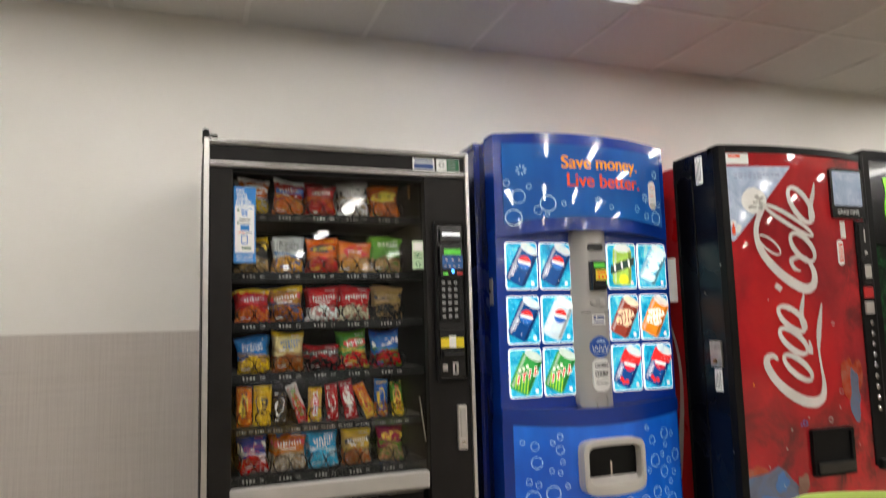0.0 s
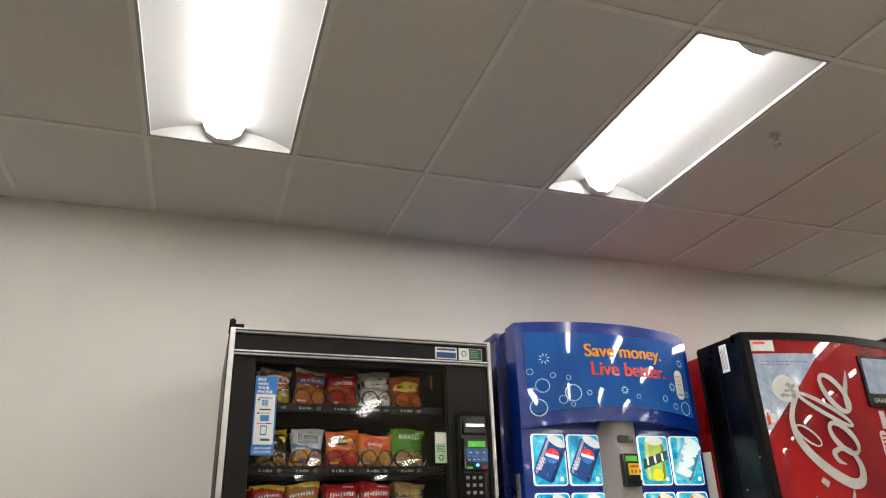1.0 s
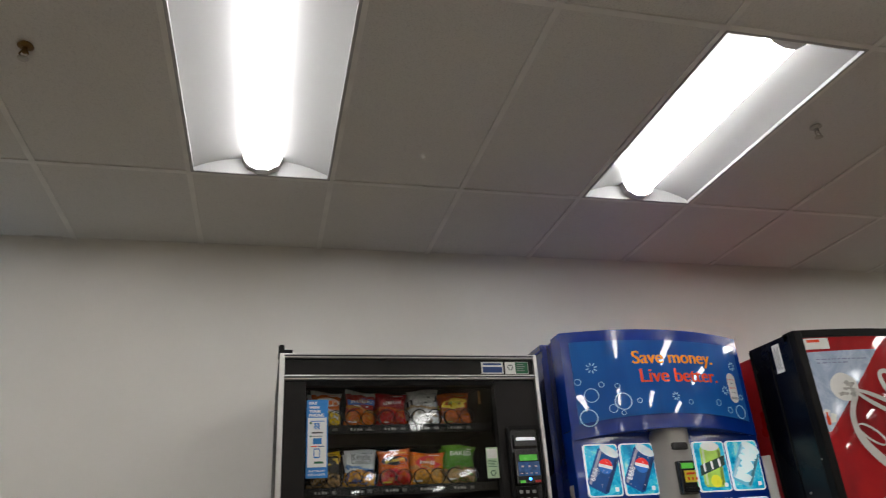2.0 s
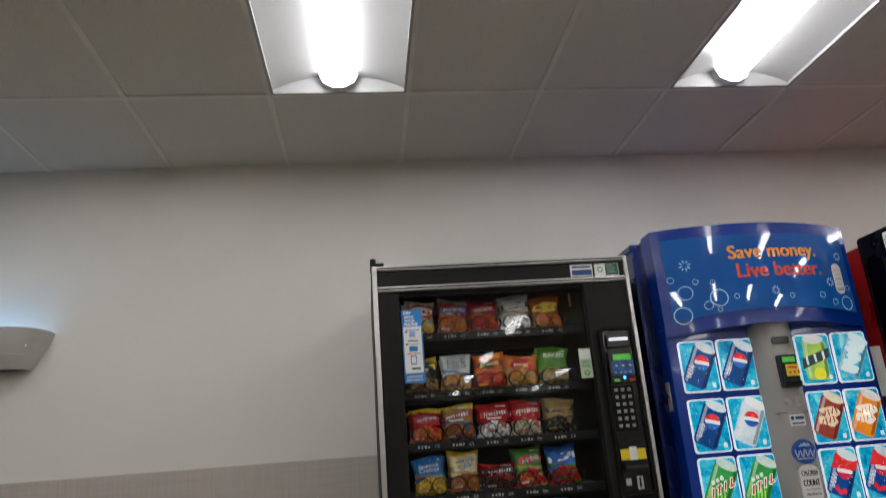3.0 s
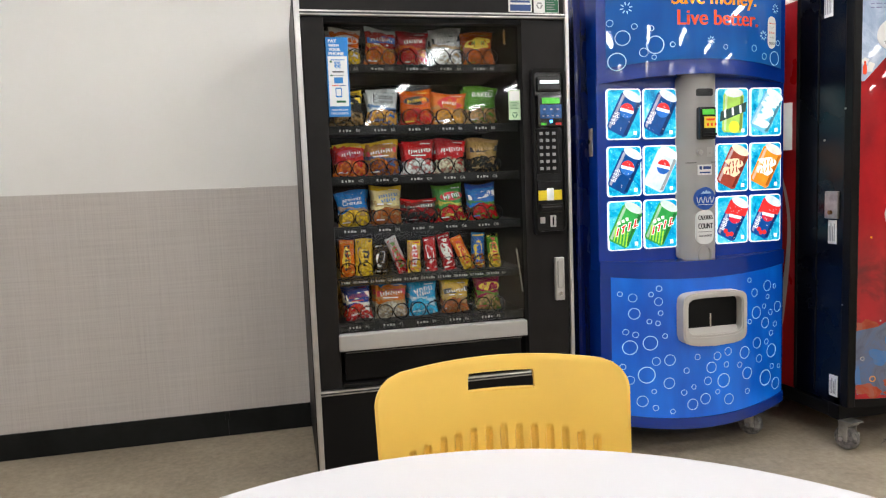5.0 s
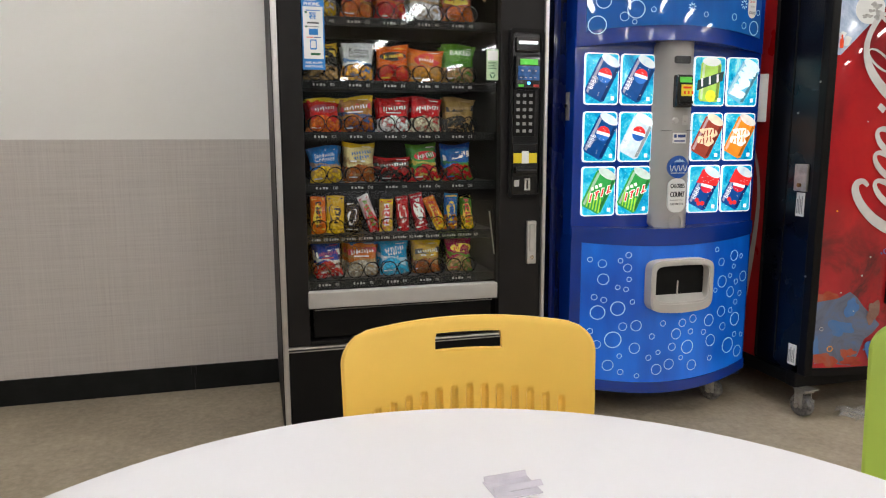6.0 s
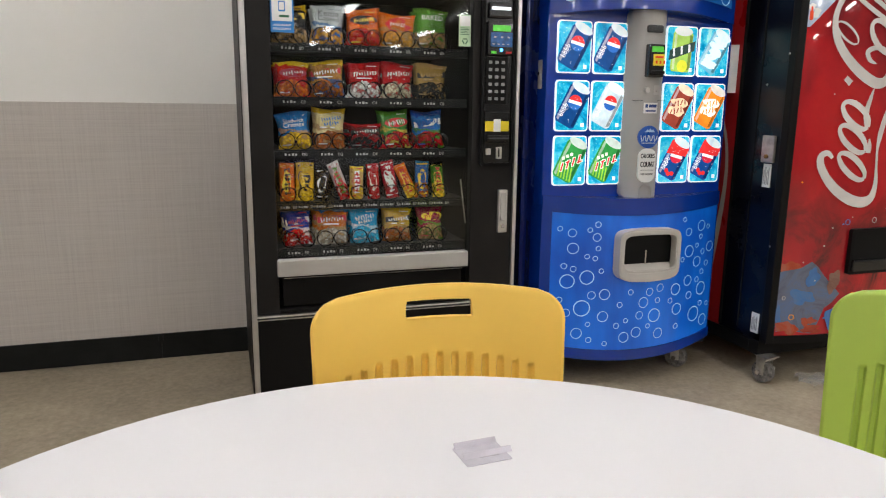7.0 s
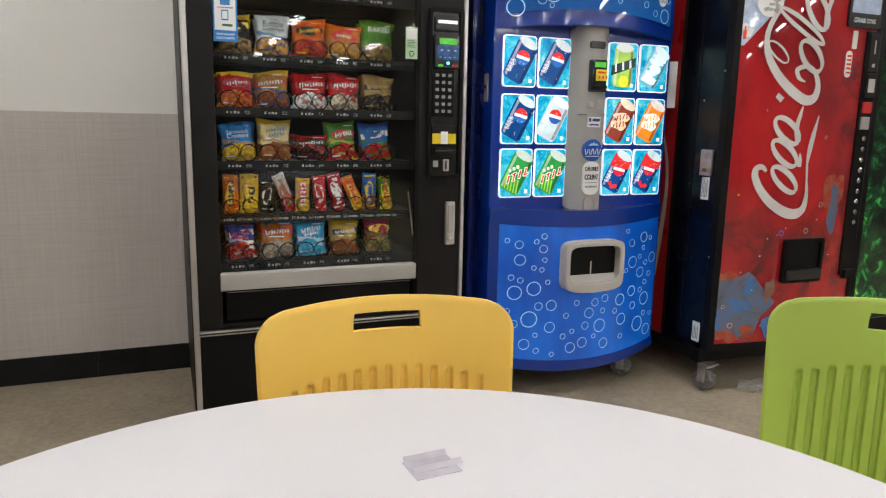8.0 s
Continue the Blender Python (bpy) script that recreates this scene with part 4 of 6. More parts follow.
# ---------------------------------------------------------------- snacks on the shelves
def bag(name, label, x, z, w, h, top, main, food_a, food_b, mark, mark_col, seed, lean=0.0, turn=0.0, word="", bar=False, y=0.108):
    """A pillow bag with crimped ends and a printed mark; a bar wrapper when bar is true."""
    rnd = random.Random(seed)
    ob = thing(name, (x, y, z), label, "candy bar" if bar else "snack bag", "snacks in the vending machine", local=True)
    w *= 1.03
    ob.rotation_euler = (radians(-6 + 3 * rnd.random()), radians(lean + (0 if bar else rnd.uniform(-3.5, 3.5))), radians(turn + (0 if bar else rnd.uniform(-9, 9))))
    d = (0.016 if bar else 0.028) * (0.85 + 0.3 * rnd.random())
    ph = [rnd.uniform(0, 6.28) for _ in range(5)]

    def bulge(u, v):
        e = max(0.0, 1 - abs(2 * u - 1) ** 2.6) ** 0.7 * max(0.0, math.sin(math.pi * min(1, max(0, (v - 0.06) / 0.88)))) ** 0.42
        crease = 0.20 * math.sin(9 * u + ph[0] + 5 * v) * math.sin(8 * v + ph[1]) + 0.11 * math.sin(23 * u + ph[2]) * math.sin(17 * v + ph[3])
        return d * e * (1 + crease)

    def side(u, v):
        pinch = 1.03 - 0.13 * math.sin(math.pi * v) * (0 if bar else 1) + 0.015 * math.sin(11 * v + ph[4])
        return (u - 0.5) * w * pinch

    def zig(v, u):
        return h * v + (0.0016 * (1 if int(u * 28) % 2 else -1) if v in (0.0, 1.0) else 0) + (0.008 if not bar else 0.003) * math.sin(5 * u + ph[2]) * (v - 0.5)

    bm = slab(lambda u, v: (side(u, v), -bulge(u, v) - 0.0004, zig(v, u)), lambda u, v: (side(u, v), bulge(u, v) + 0.0004, zig(v, u)), 14, 16)
    part("wrapper", bm, bag_print(top, main, food_a, food_b, h), ob, smooth=70)
    surf = lambda px, pz: -bulge(min(0.97, max(0.03, px / w + 0.5)), min(0.95, max(0.05, pz / h)))
    bm = bmesh.new()

    def letters(cz, span, tall, n, tilt, mi=1):
        """A row of plain bars in place of a maker's name."""
        for k in range(n):
            px = (k + 0.5) / n * span - span / 2
            q = tall * rnd.choice((0.85, 0.95, 1.3, 1.5))
            wd = span / n * rnd.choice((0.15, 0.19, 0.24))
            zc = cz + px * math.tan(radians(tilt)) - 0.06 * h * (px / w) ** 2
            plate(turned(rounded(-wd, wd, -q / 2, q / 2, wd * 0.4, 2), px, zc, tilt + rnd.choice((-14, -4, 0, 4, 12))), -0.0036, -0.0026, bm, mi, surf)
            if k % 2 == 0:
                dz = rnd.choice((-0.4, 0.0, 0.42)) * q
                plate(turned(rounded(-wd * 1.9, wd * 1.9, -q * 0.10, q * 0.10, q * 0.04, 2), px + wd, zc + dz, tilt), -0.0040, -0.0030, bm, mi, surf)

    if mark == "oval":
        plate(circle(0, h * 0.67, w * 0.40, 24, h * 0.12), -0.0022, -0.0012, bm, 0, surf)
        letters(h * 0.67, w * 0.60, h * 0.085, 8, 6)
    elif mark == "band":
        plate(turned([(-w * 0.43, -h * 0.075), (0, -h * 0.09), (w * 0.43, -h * 0.075), (w * 0.43, h * 0.075), (0, h * 0.095), (-w * 0.43, h * 0.075)], 0, h * 0.67, 5), -0.0022, -0.0012, bm, 0, surf)
        letters(h * 0.67, w * 0.70, h * 0.085, 9, 5)
        plate(rounded(-w * 0.25, w * 0.2, h * 0.525, h * 0.555, h * 0.01), -0.0022, -0.0012, bm, 1, surf)
    elif mark == "burst":
        plate(blob(0, h * 0.64, w * 0.38, h * 0.16, seed, 0.45, 30), -0.0022, -0.0012, bm, 0, surf)
        letters(h * 0.65, w * 0.42, h * 0.08, 6, -4)
    elif mark == "stripes":
        letters(h * 0.74, w * 0.66, h * 0.09, 8, 8, 0)
        letters(h * 0.62, w * 0.50, h * 0.08, 6, 8, 0)
        plate(rounded(-w * 0.36, w * 0.1, h * 0.50, h * 0.535, h * 0.01), -0.0022, -0.0012, bm, 1, surf)
    elif mark == "upright":
        for z0, z1 in ((0.07, 0.13), (0.88, 0.94)):
            plate([(-w * 0.42, h * z0), (w * 0.42, h * (z0 + 0.02)), (w * 0.42, h * z1), (-w * 0.42, h * (z1 - 0.02))], -0.0022, -0.0012, bm, 0, surf)
        plate(blob(-w * 0.05, h * 0.5, w * 0.30, h * 0.27, seed, 0.35, 26), -0.0022, -0.0012, bm, 0, surf)
        for k in range(6):
            zc = h * (0.20 + 0.12 * k)
            plate(turned(rounded(-w * 0.20, w * 0.20, -h * 0.016, h * 0.016, h * 0.006, 2), 0, zc + h * 0.03 * (k % 2), rnd.uniform(-16, 16)), -0.0036, -0.0026, bm, 1, surf)
            for e in (-1, 1)[: 1 + k % 2]:
                plate(turned(rounded(-w * 0.05, w * 0.05, -h * 0.042, h * 0.042, w * 0.03, 2), e * w * rnd.uniform(0.06, 0.15), zc, rnd.uniform(-14, 14)), -0.0040, -0.0030, bm, 1, surf)
    if not bar:
        plate(rounded(-w * 0.38, -w * 0.12, h * 0.10, h * 0.13, h * 0.008, 2), -0.0024, -0.0014, bm, 1, surf)
        plate(rounded(w * 0.05, w * 0.36, h * 0.875, h * 0.895, h * 0.006, 2), -0.0024, -0.0014, bm, 1, surf)
    part("printed_mark", bm, [plain_ink(mark_col[0]), plain_ink(mark_col[1])], ob)
    if word:
        lines = word.split("/")
        bm = bmesh.new()
        for k, line in enumerate(lines):
            writing(line, -w * 0.30, h * (0.70 - 0.115 * k), -0.004, width=w * 0.6, slant=0.1, surf=surf, bm=bm)
        part("lettering", bm, M["ink"] if mark_col[0][0] > 0.4 else M["white"], ob)
    return ob


INKS = {}


def plain_ink(c):
    if c not in INKS:
        INKS[c] = plain("wrapper_ink", c, 0.3, var=0.06, scale=30, bump=0)
    return INKS[c]


W_, K_, R_, Y_, B_, O_, G_ = (0.8, 0.79, 0.76), (0.02, 0.02, 0.02), (0.55, 0.015, 0.02), (0.80, 0.55, 0.03), (0.02, 0.10, 0.42), (0.72, 0.19, 0.015), (0.10, 0.30, 0.03)
CHIP, CRUST, TAN = (0.68, 0.36, 0.06), (0.42, 0.13, 0.02), (0.45, 0.30, 0.13)
ROWS_OF_SNACKS = {
    "A": [("corn chip bag in orange and white", 0.125, 0.150, W_, O_, Y_, W_, "oval", (W_, O_), ""),
          ("red and white potato chip bag", 0.130, 0.152, W_, (0.45, 0.05, 0.03), O_, CHIP, "band", (B_, W_), ""),
          ("dark red potato chip bag", 0.128, 0.140, R_, (0.40, 0.02, 0.02), R_, O_, "oval", (R_, W_), ""),
          ("silver-white bag of popcorn", 0.132, 0.156, W_, (0.62, 0.62, 0.60), W_, TAN, "band", (K_, W_), ""),
          ("orange-brown multigrain chip bag", 0.135, 0.140, O_, (0.50, 0.11, 0.02), O_, CRUST, "burst", (Y_, G_), "")],
    "B": [("black and yellow snack bag", 0.125, 0.145, Y_, K_, TAN, K_, "band", (Y_, K_), ""),
          ("white and blue kettle cooked chip bag", 0.128, 0.150, (0.6, 0.64, 0.66), (0.62, 0.66, 0.66), CHIP, (0.03, 0.20, 0.45), "none", (W_, K_), "Kettle/Cooked"),
          ("orange-red cheese puff bag", 0.130, 0.146, O_, (0.66, 0.14, 0.01), R_, O_, "oval", (K_, Y_), ""),
          ("orange cracker crisp bag", 0.142, 0.132, O_, (0.70, 0.25, 0.03), CHIP, TAN, "burst", (R_, W_), ""),
          ("green baked chip bag", 0.140, 0.156, (0.16, 0.36, 0.04), (0.12, 0.32, 0.04), TAN, G_, "none", (G_, W_), "BAKED")],
    "C": [("red and yellow corn chip bag", 0.130, 0.132, Y_, (0.52, 0.03, 0.02), O_, R_, "oval", ((0.35, 0.02, 0.05), W_), ""),
          ("brown and blue corn twist bag", 0.130, 0.140, Y_, (0.45, 0.24, 0.06), CRUST, (0.04, 0.14, 0.30), "band", (R_, W_), ""),
          ("red bag of cheese crackers", 0.132, 0.138, R_, R_, W_, R_, "band", (R_, W_), ""),
          ("red and white cheese cracker bag", 0.130, 0.140, R_, R_, (0.68, 0.60, 0.45), R_, "band", (R_, W_), ""),
          ("tan and black pretzel bag", 0.132, 0.140, TAN, (0.42, 0.29, 0.10), (0.05, 0.05, 0.04), TAN, "band", (K_, TAN), "")],
    "D": [("blue sandwich cookie bag", 0.125, 0.142, (0.03, 0.22, 0.52), (0.03, 0.24, 0.56), Y_, TAN, "none", (B_, W_), "Sandwich/Cremes"),
          ("cream-yellow bag of cookies", 0.124, 0.156, Y_, (0.78, 0.66, 0.34), CRUST, TAN, "stripes", ((0.05, 0.18, 0.45), W_), ""),
          ("low dark red jerky pouch", 0.130, 0.098, R_, (0.25, 0.015, 0.015), K_, R_, "band", (K_, W_), ""),
          ("green bag of fruit snacks", 0.122, 0.152, G_, (0.10, 0.34, 0.08), R_, (0.6, 0.5, 0.1), "oval", (R_, W_), ""),
          ("blue bag of fruit snacks", 0.124, 0.150, B_, (0.04, 0.22, 0.55), R_, G_, "band", (W_, B_), "")],
    "F": [("blue, red and white cookie bag", 0.105, 0.146, B_, (0.03, 0.08, 0.42), R_, W_, "band", (W_, R_), ""),
          ("blue and orange donut bag", 0.130, 0.150, (0.04, 0.24, 0.55), (0.62, 0.20, 0.03), (0.55, 0.50, 0.42), TAN, "band", (R_, W_), "Original"),
          ("shiny cyan cereal treat bag", 0.120, 0.142, (0.02, 0.35, 0.60), (0.02, 0.38, 0.66), (0.05, 0.5, 0.75), (0.5, 0.7, 0.8), "stripes", (W_, W_), ""),
          ("gold foil bag of cookies", 0.118, 0.138, Y_, (0.62, 0.40, 0.06), CRUST, TAN, "band", (K_, W_), ""),
          ("magenta bag of trail mix", 0.116, 0.148, (0.30, 0.02, 0.12), (0.36, 0.02, 0.10), TAN, G_, "oval", (Y_, R_), "")],
}
seed = 10
for row, z in SHELVES:
    if row == "E":
        continue
    for (x0, x1, k), (label, w, h, top, main, fa, fb, mark, mc, word) in zip(slots(row), ROWS_OF_SNACKS[row]):
        seed += 1
        rnd = random.Random(seed * 3)
        front = bag("snack_bag", label, (x0 + x1) / 2 + rnd.uniform(-0.006, 0.006), z + 0.013, w, h, top, main, fa, fb, mark, mc, seed, rnd.uniform(-4, 4), rnd.uniform(-7, 7), word)
        copy_thing(front, pose(front.location.x + rnd.uniform(-0.02, 0.02), 0.178, z + 0.013, -5, rnd.uniform(-5, 5), rnd.uniform(-6, 6)))
BARS = [("orange peanut butter cup pack", 0.055, 0.148, O_, O_, O_, (Y_, K_), 0), ("yellow peanut candy bag", 0.066, 0.150, Y_, (0.70, 0.45, 0.03), Y_, (K_, Y_), 2),
        ("dark purple wrapped chocolate bar", 0.052, 0.125, K_, (0.06, 0.03, 0.06), K_, (W_, K_), 4), ("white and red caramel bar", 0.044, 0.158, W_, (0.6, 0.5, 0.48), R_, (R_, G_), -20),
        ("gold and red cookie bar", 0.052, 0.132, Y_, (0.60, 0.40, 0.14), Y_, (R_, W_), 2), ("red pack of licorice sticks", 0.048, 0.142, R_, R_, R_, (W_, R_), -2),
        ("red twisted licorice pack", 0.052, 0.155, R_, (0.52, 0.02, 0.05), R_, (W_, W_), -10), ("orange wrapped nougat bar", 0.046, 0.150, O_, O_, Y_, (Y_, R_), -24),
        ("blue and yellow peanut bag", 0.055, 0.150, (0.03, 0.25, 0.5), (0.03, 0.16, 0.42), CRUST, (Y_, B_), 2), ("green pack of sour candy", 0.050, 0.145, K_, G_, Y_, (Y_, R_), -4)]
for (x0, x1, k), (label, w, h, top, main, fa, mc, lean) in zip(slots("E"), BARS):
    bag("candy_bar", label, (x0 + x1) / 2 - 0.15 * math.sin(radians(lean)) * 0.5, 0.811 + 0.013, w, h, top, main, fa, main, "upright", mc, 70 + k, lean, 0, "", True, 0.100)


# ---------------------------------------------------------------- castors
def castor(parent, x, y, turn, h=0.10):
    """A swivel castor: plate, forked yoke, wheel with hub and brake lever."""
    c, s = math.cos(radians(turn)), math.sin(radians(turn))
    tr = lambda bm: bm.transform(Matrix.Translation((x, y, 0)) @ Matrix.Rotation(radians(turn), 4, "Z")) or bm
    r = h * 0.385
    cs = part("castor", tr(boxes([(-0.035, 0.035, -0.035, 0.035, h - 0.006, h)], 0.002)), M["steel"], parent, "worn steel swivel castor")
    part("yoke", tr(boxes([(-0.030, -0.024, -0.010, 0.030, r * 0.8, h - 0.006), (0.024, 0.030, -0.010, 0.030, r * 0.8, h - 0.006), (-0.030, 0.030, -0.02, 0.032, h - 0.020, h - 0.006)], 0.002)), M["steel"], cs)
    part("wheel", tr(lathe([(r * 0.6, -0.022), (r * 0.92, -0.020), (r, -0.013), (r, 0.013), (r * 0.92, 0.020), (r * 0.6, 0.022)], 28, (0, 0.012, r), "x")), M["rubber"], cs, "scuffed black wheel", 40)
    part("axle", tr(lathe([(0.011, -0.040), (0.011, 0.040)], 10, (0, 0.012, r), "x")), M["chrome"], cs)
    part("brake_lever", tr(box((0.030, 0.052, -0.008, 0.012, r * 0.95, r * 1.4), 0.003)), M["steel"], cs)
    return cs


# ---------------------------------------------------------------- blue drink machine
BX0, BX1, BYF, BZ = 1.595, 2.476, -0.055, 2.010
BC, BH = (BX0 + BX1) / 2, (BX1 - BX0) / 2
BOW = 0.092


def bow(x, z=0):
    return -BOW * max(0.0, 1 - ((x - BC) / BH) ** 2)


def bowed(zlo, zhi, x0=BX0, x1=BX1, y=BYF, depth=0.05, nu=24, nv=2, back=None):
    lo = zlo if callable(zlo) else (lambda x: zlo)
    hi = zhi if callable(zhi) else (lambda x: zhi)
    X = lambda u: x0 + u * (x1 - x0)
    f = lambda u, v: (X(u), y + bow(X(u)), lo(X(u)) + v * (hi(X(u)) - lo(X(u))))
    g = lambda u, v: (X(u), (y + depth if back is None else back), lo(X(u)) + v * (hi(X(u)) - lo(X(u))))
    return slab(f, g, nu, nv)


def arch(x, k):
    return k * (1 - ((x - BC) / BH) ** 2)


def can_picture(kind, x0, x1, z0, z1, y):
    """A drink can lying aslant, drawn flat, with drops; returns a mesh with slots body, top, mark a, b, c, highlight,
    shade.
    """
    bm = bmesh.new()
    cx, cz, w, h = (x0 + x1) / 2, (z0 + z1) / 2, x1 - x0, z1 - z0
    tilt = {"ice": -3, "bottle": -30}.get(kind, -27)
    L, D = h * 0.86, w * 0.68
    body = [(-D / 2, -L / 2 + 0.012), (-D * 0.40, -L / 2), (D * 0.40, -L / 2), (D / 2, -L / 2 + 0.012), (D / 2, L / 2 - 0.016), (D * 0.40, L / 2), (-D * 0.40, L / 2), (-D / 2, L / 2 - 0.016)]
    plate(turned(body, cx, cz, tilt), y - 0.0012, y - 0.0006, bm, 0)
    t = lambda px, pz: turned([(px, pz)], cx, cz, tilt)[0]
    # printed highlight strip and shaded edge that make the flat can look round
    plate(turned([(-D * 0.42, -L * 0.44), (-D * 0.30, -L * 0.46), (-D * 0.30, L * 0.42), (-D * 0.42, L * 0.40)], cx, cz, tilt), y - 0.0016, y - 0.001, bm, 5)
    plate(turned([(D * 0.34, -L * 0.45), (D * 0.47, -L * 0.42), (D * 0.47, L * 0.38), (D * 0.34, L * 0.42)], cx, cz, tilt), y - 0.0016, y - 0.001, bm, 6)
    tx, tz = t(0, L / 2 - 0.004)
    plate(turned(circle(0, 0, D * 0.45, 18, D * 0.19), tx, tz, tilt), y - 0.0020, y - 0.0014, bm, 1)
    if kind == "cherry":
        plate(turned([(-D * 0.49, L * 0.05), (D * 0.49, L * 0.22), (D * 0.49, L / 2 - 0.016), (D * 0.40, L / 2 - 0.004), (-D * 0.40, L / 2 - 0.004), (-D * 0.49, L / 2 - 0.016)], cx, cz, tilt), y - 0.0018, y - 0.0012, bm, 2)
        for k in range(3):
            px, pz = t(D * (0.22 - 0.16 * k), -L * (0.34 + 0.05 * (k % 2)))
            plate(circle(px, pz, D * 0.10, 12), y - 0.0026, y - 0.002, bm, 2)
    if kind in ("cola", "diet", "cherry"):
        gx, gz = t(D * 0.04, L * 0.10)
        r = D * 0.31
        for mi, a0, a1 in ((2, 20, 160), (4, 200, 340)):
            plate([(gx + r * math.cos(radians(a - 14)), gz + r * math.sin(radians(a - 14))) for a in range(a0 - 8, a1 + 9, 12)], y - 0.0028, y - 0.0022, bm, mi)
        plate([(gx + r * math.cos(radians(a)), gz + r * math.sin(radians(a))) for a in list(range(-26, -1, 8)) + list(range(154, 179, 8))], y - 0.0030, y - 0.0022, bm, 3)
        for k in range(4):
            px, pz = t(-D * 0.27, -L * (0.06 + 0.085 * k))
            ring_plate(circle(px, pz, 0.0064, 10), circle(px, pz, 0.0036, 10), y - 0.0028, y - 0.0022, bm, 3)
            px, pz = t(-D * 0.33, -L * (0.085 + 0.085 * k))
            plate(turned(rounded(-D * 0.12, D * 0.05, -0.0012, 0.0012, 0.001, 2), px, pz, tilt), y - 0.0028, y - 0.0022, bm, 3)
        for k in range(14):
            rnd = random.Random(k * 7 + int(x0 * 1000))
            px, pz = t(rnd.uniform(-0.45, 0.45) * D, rnd.uniform(-0.45, 0.4) * L)
            plate(circle(px, pz, rnd.uniform(0.001, 0.0022), 6), y - 0.0032, y - 0.0026, bm, 1)
    elif kind == "dew":
        px, pz = t(0.0, 0.0)
        for k in range(4):
            a, b = turned([(-D * 0.44 + D * 0.29 * k, -0.010)], px, pz, 22)[0]
            for grow, lift, mi in ((0.0032, 0.0, 3), (0.0, 0.0005, 2)):
                plate(turned([(-D * 0.10 - grow, -0.016 - grow), (-D * 0.03 + grow, -0.016 - grow), (D * 0.09 + grow, 0.016 + grow), (D * 0.02 - grow, 0.016 + grow)], a, b, 6), y - 0.0026 - lift, y - 0.0022 - lift, bm, mi)
                if k % 2:
                    plate(turned(rounded(-D * 0.10 - grow, D * 0.13 + grow, -0.0025 - grow, 0.0025 + grow, 0.002, 2), a, b + (0.011 if k == 1 else -0.011), 22), y - 0.0028 - lift, y - 0.0022 - lift, bm, mi)
        for k in range(3):
            a, b = turned([(-D * 0.24 + D * 0.2 * k, 0.022)], px, pz, 22)[0]
            plate(turned(rounded(-D * 0.07, D * 0.07, -0.007, 0.007, 0.003, 2), a, b, 12), y - 0.0030, y - 0.0026, bm, 3)
        for k in range(5):
            a, b = t(D * (0.30 - 0.15 * k), -L * 0.30)
            plate(turned([(-0.003, -0.03), (0.003, -0.03), (0.006, 0.03), (-0.001, 0.03)], a, b, tilt + 20), y - 0.0022, y - 0.0018, bm, 4)
    elif kind == "ice":
        px, pz = t(0, 0.0)
        plate(turned([(-D * 0.72, -0.022), (D * 0.6, -0.012), (D * 0.75, 0.026), (-D * 0.58, 0.018)], px, pz, 14), y - 0.0026, y - 0.002, bm, 4)
        for k in range(3):
            plate(turned([(-0.012, -0.016), (-0.003, -0.016), (0.003, 0.016), (-0.006, 0.016)], cx - D * 0.36 + D * 0.38 * k, cz - 0.004 + 0.009 * k, 14), y - 0.0034, y - 0.0028, bm, 3)
        plate(circle(cx + 0.005, cz - L * 0.36, D * 0.26, 16), y - 0.0026, y - 0.002, bm, 2)
    elif kind in ("root", "orange"):
        for k in range(2):
            px, pz = t(0, L * (0.12 - 0.22 * k))
            plate(blob(px, pz, D * 0.40, 0.022, 11 + k, 0.3, 24), y - 0.0026, y - 0.002, bm, 3)
            for j in range(4):
                plate(turned([(-0.004, -0.012), (0.001, -0.012), (0.004, 0.012), (-0.001, 0.012)], px - D * 0.26 + D * 0.17 * j, pz + 0.004 * j - 0.006, tilt * (-1) ** j * 0.5), y - 0.0032, y - 0.0027, bm, 0)
    elif kind == "bottle":
        for k in range(5):
            px, pz = t(D * 0.05 * (-1) ** k, L * (0.32 - 0.16 * k))
            plate(blob(px, pz, D * 0.34, D * 0.2, 40 + k, 0.5, 14), y - 0.0024 - 0.0002 * k, y - 0.002, bm, 3)
    return bm


def lit(c, e=0.5):
    key = ("lit", c)
    if key not in INKS:
        INKS[key] = plain("backlit_ink", c, 0.2, var=0.18, scale=26, bump=0, emit=e)
    return INKS[key]


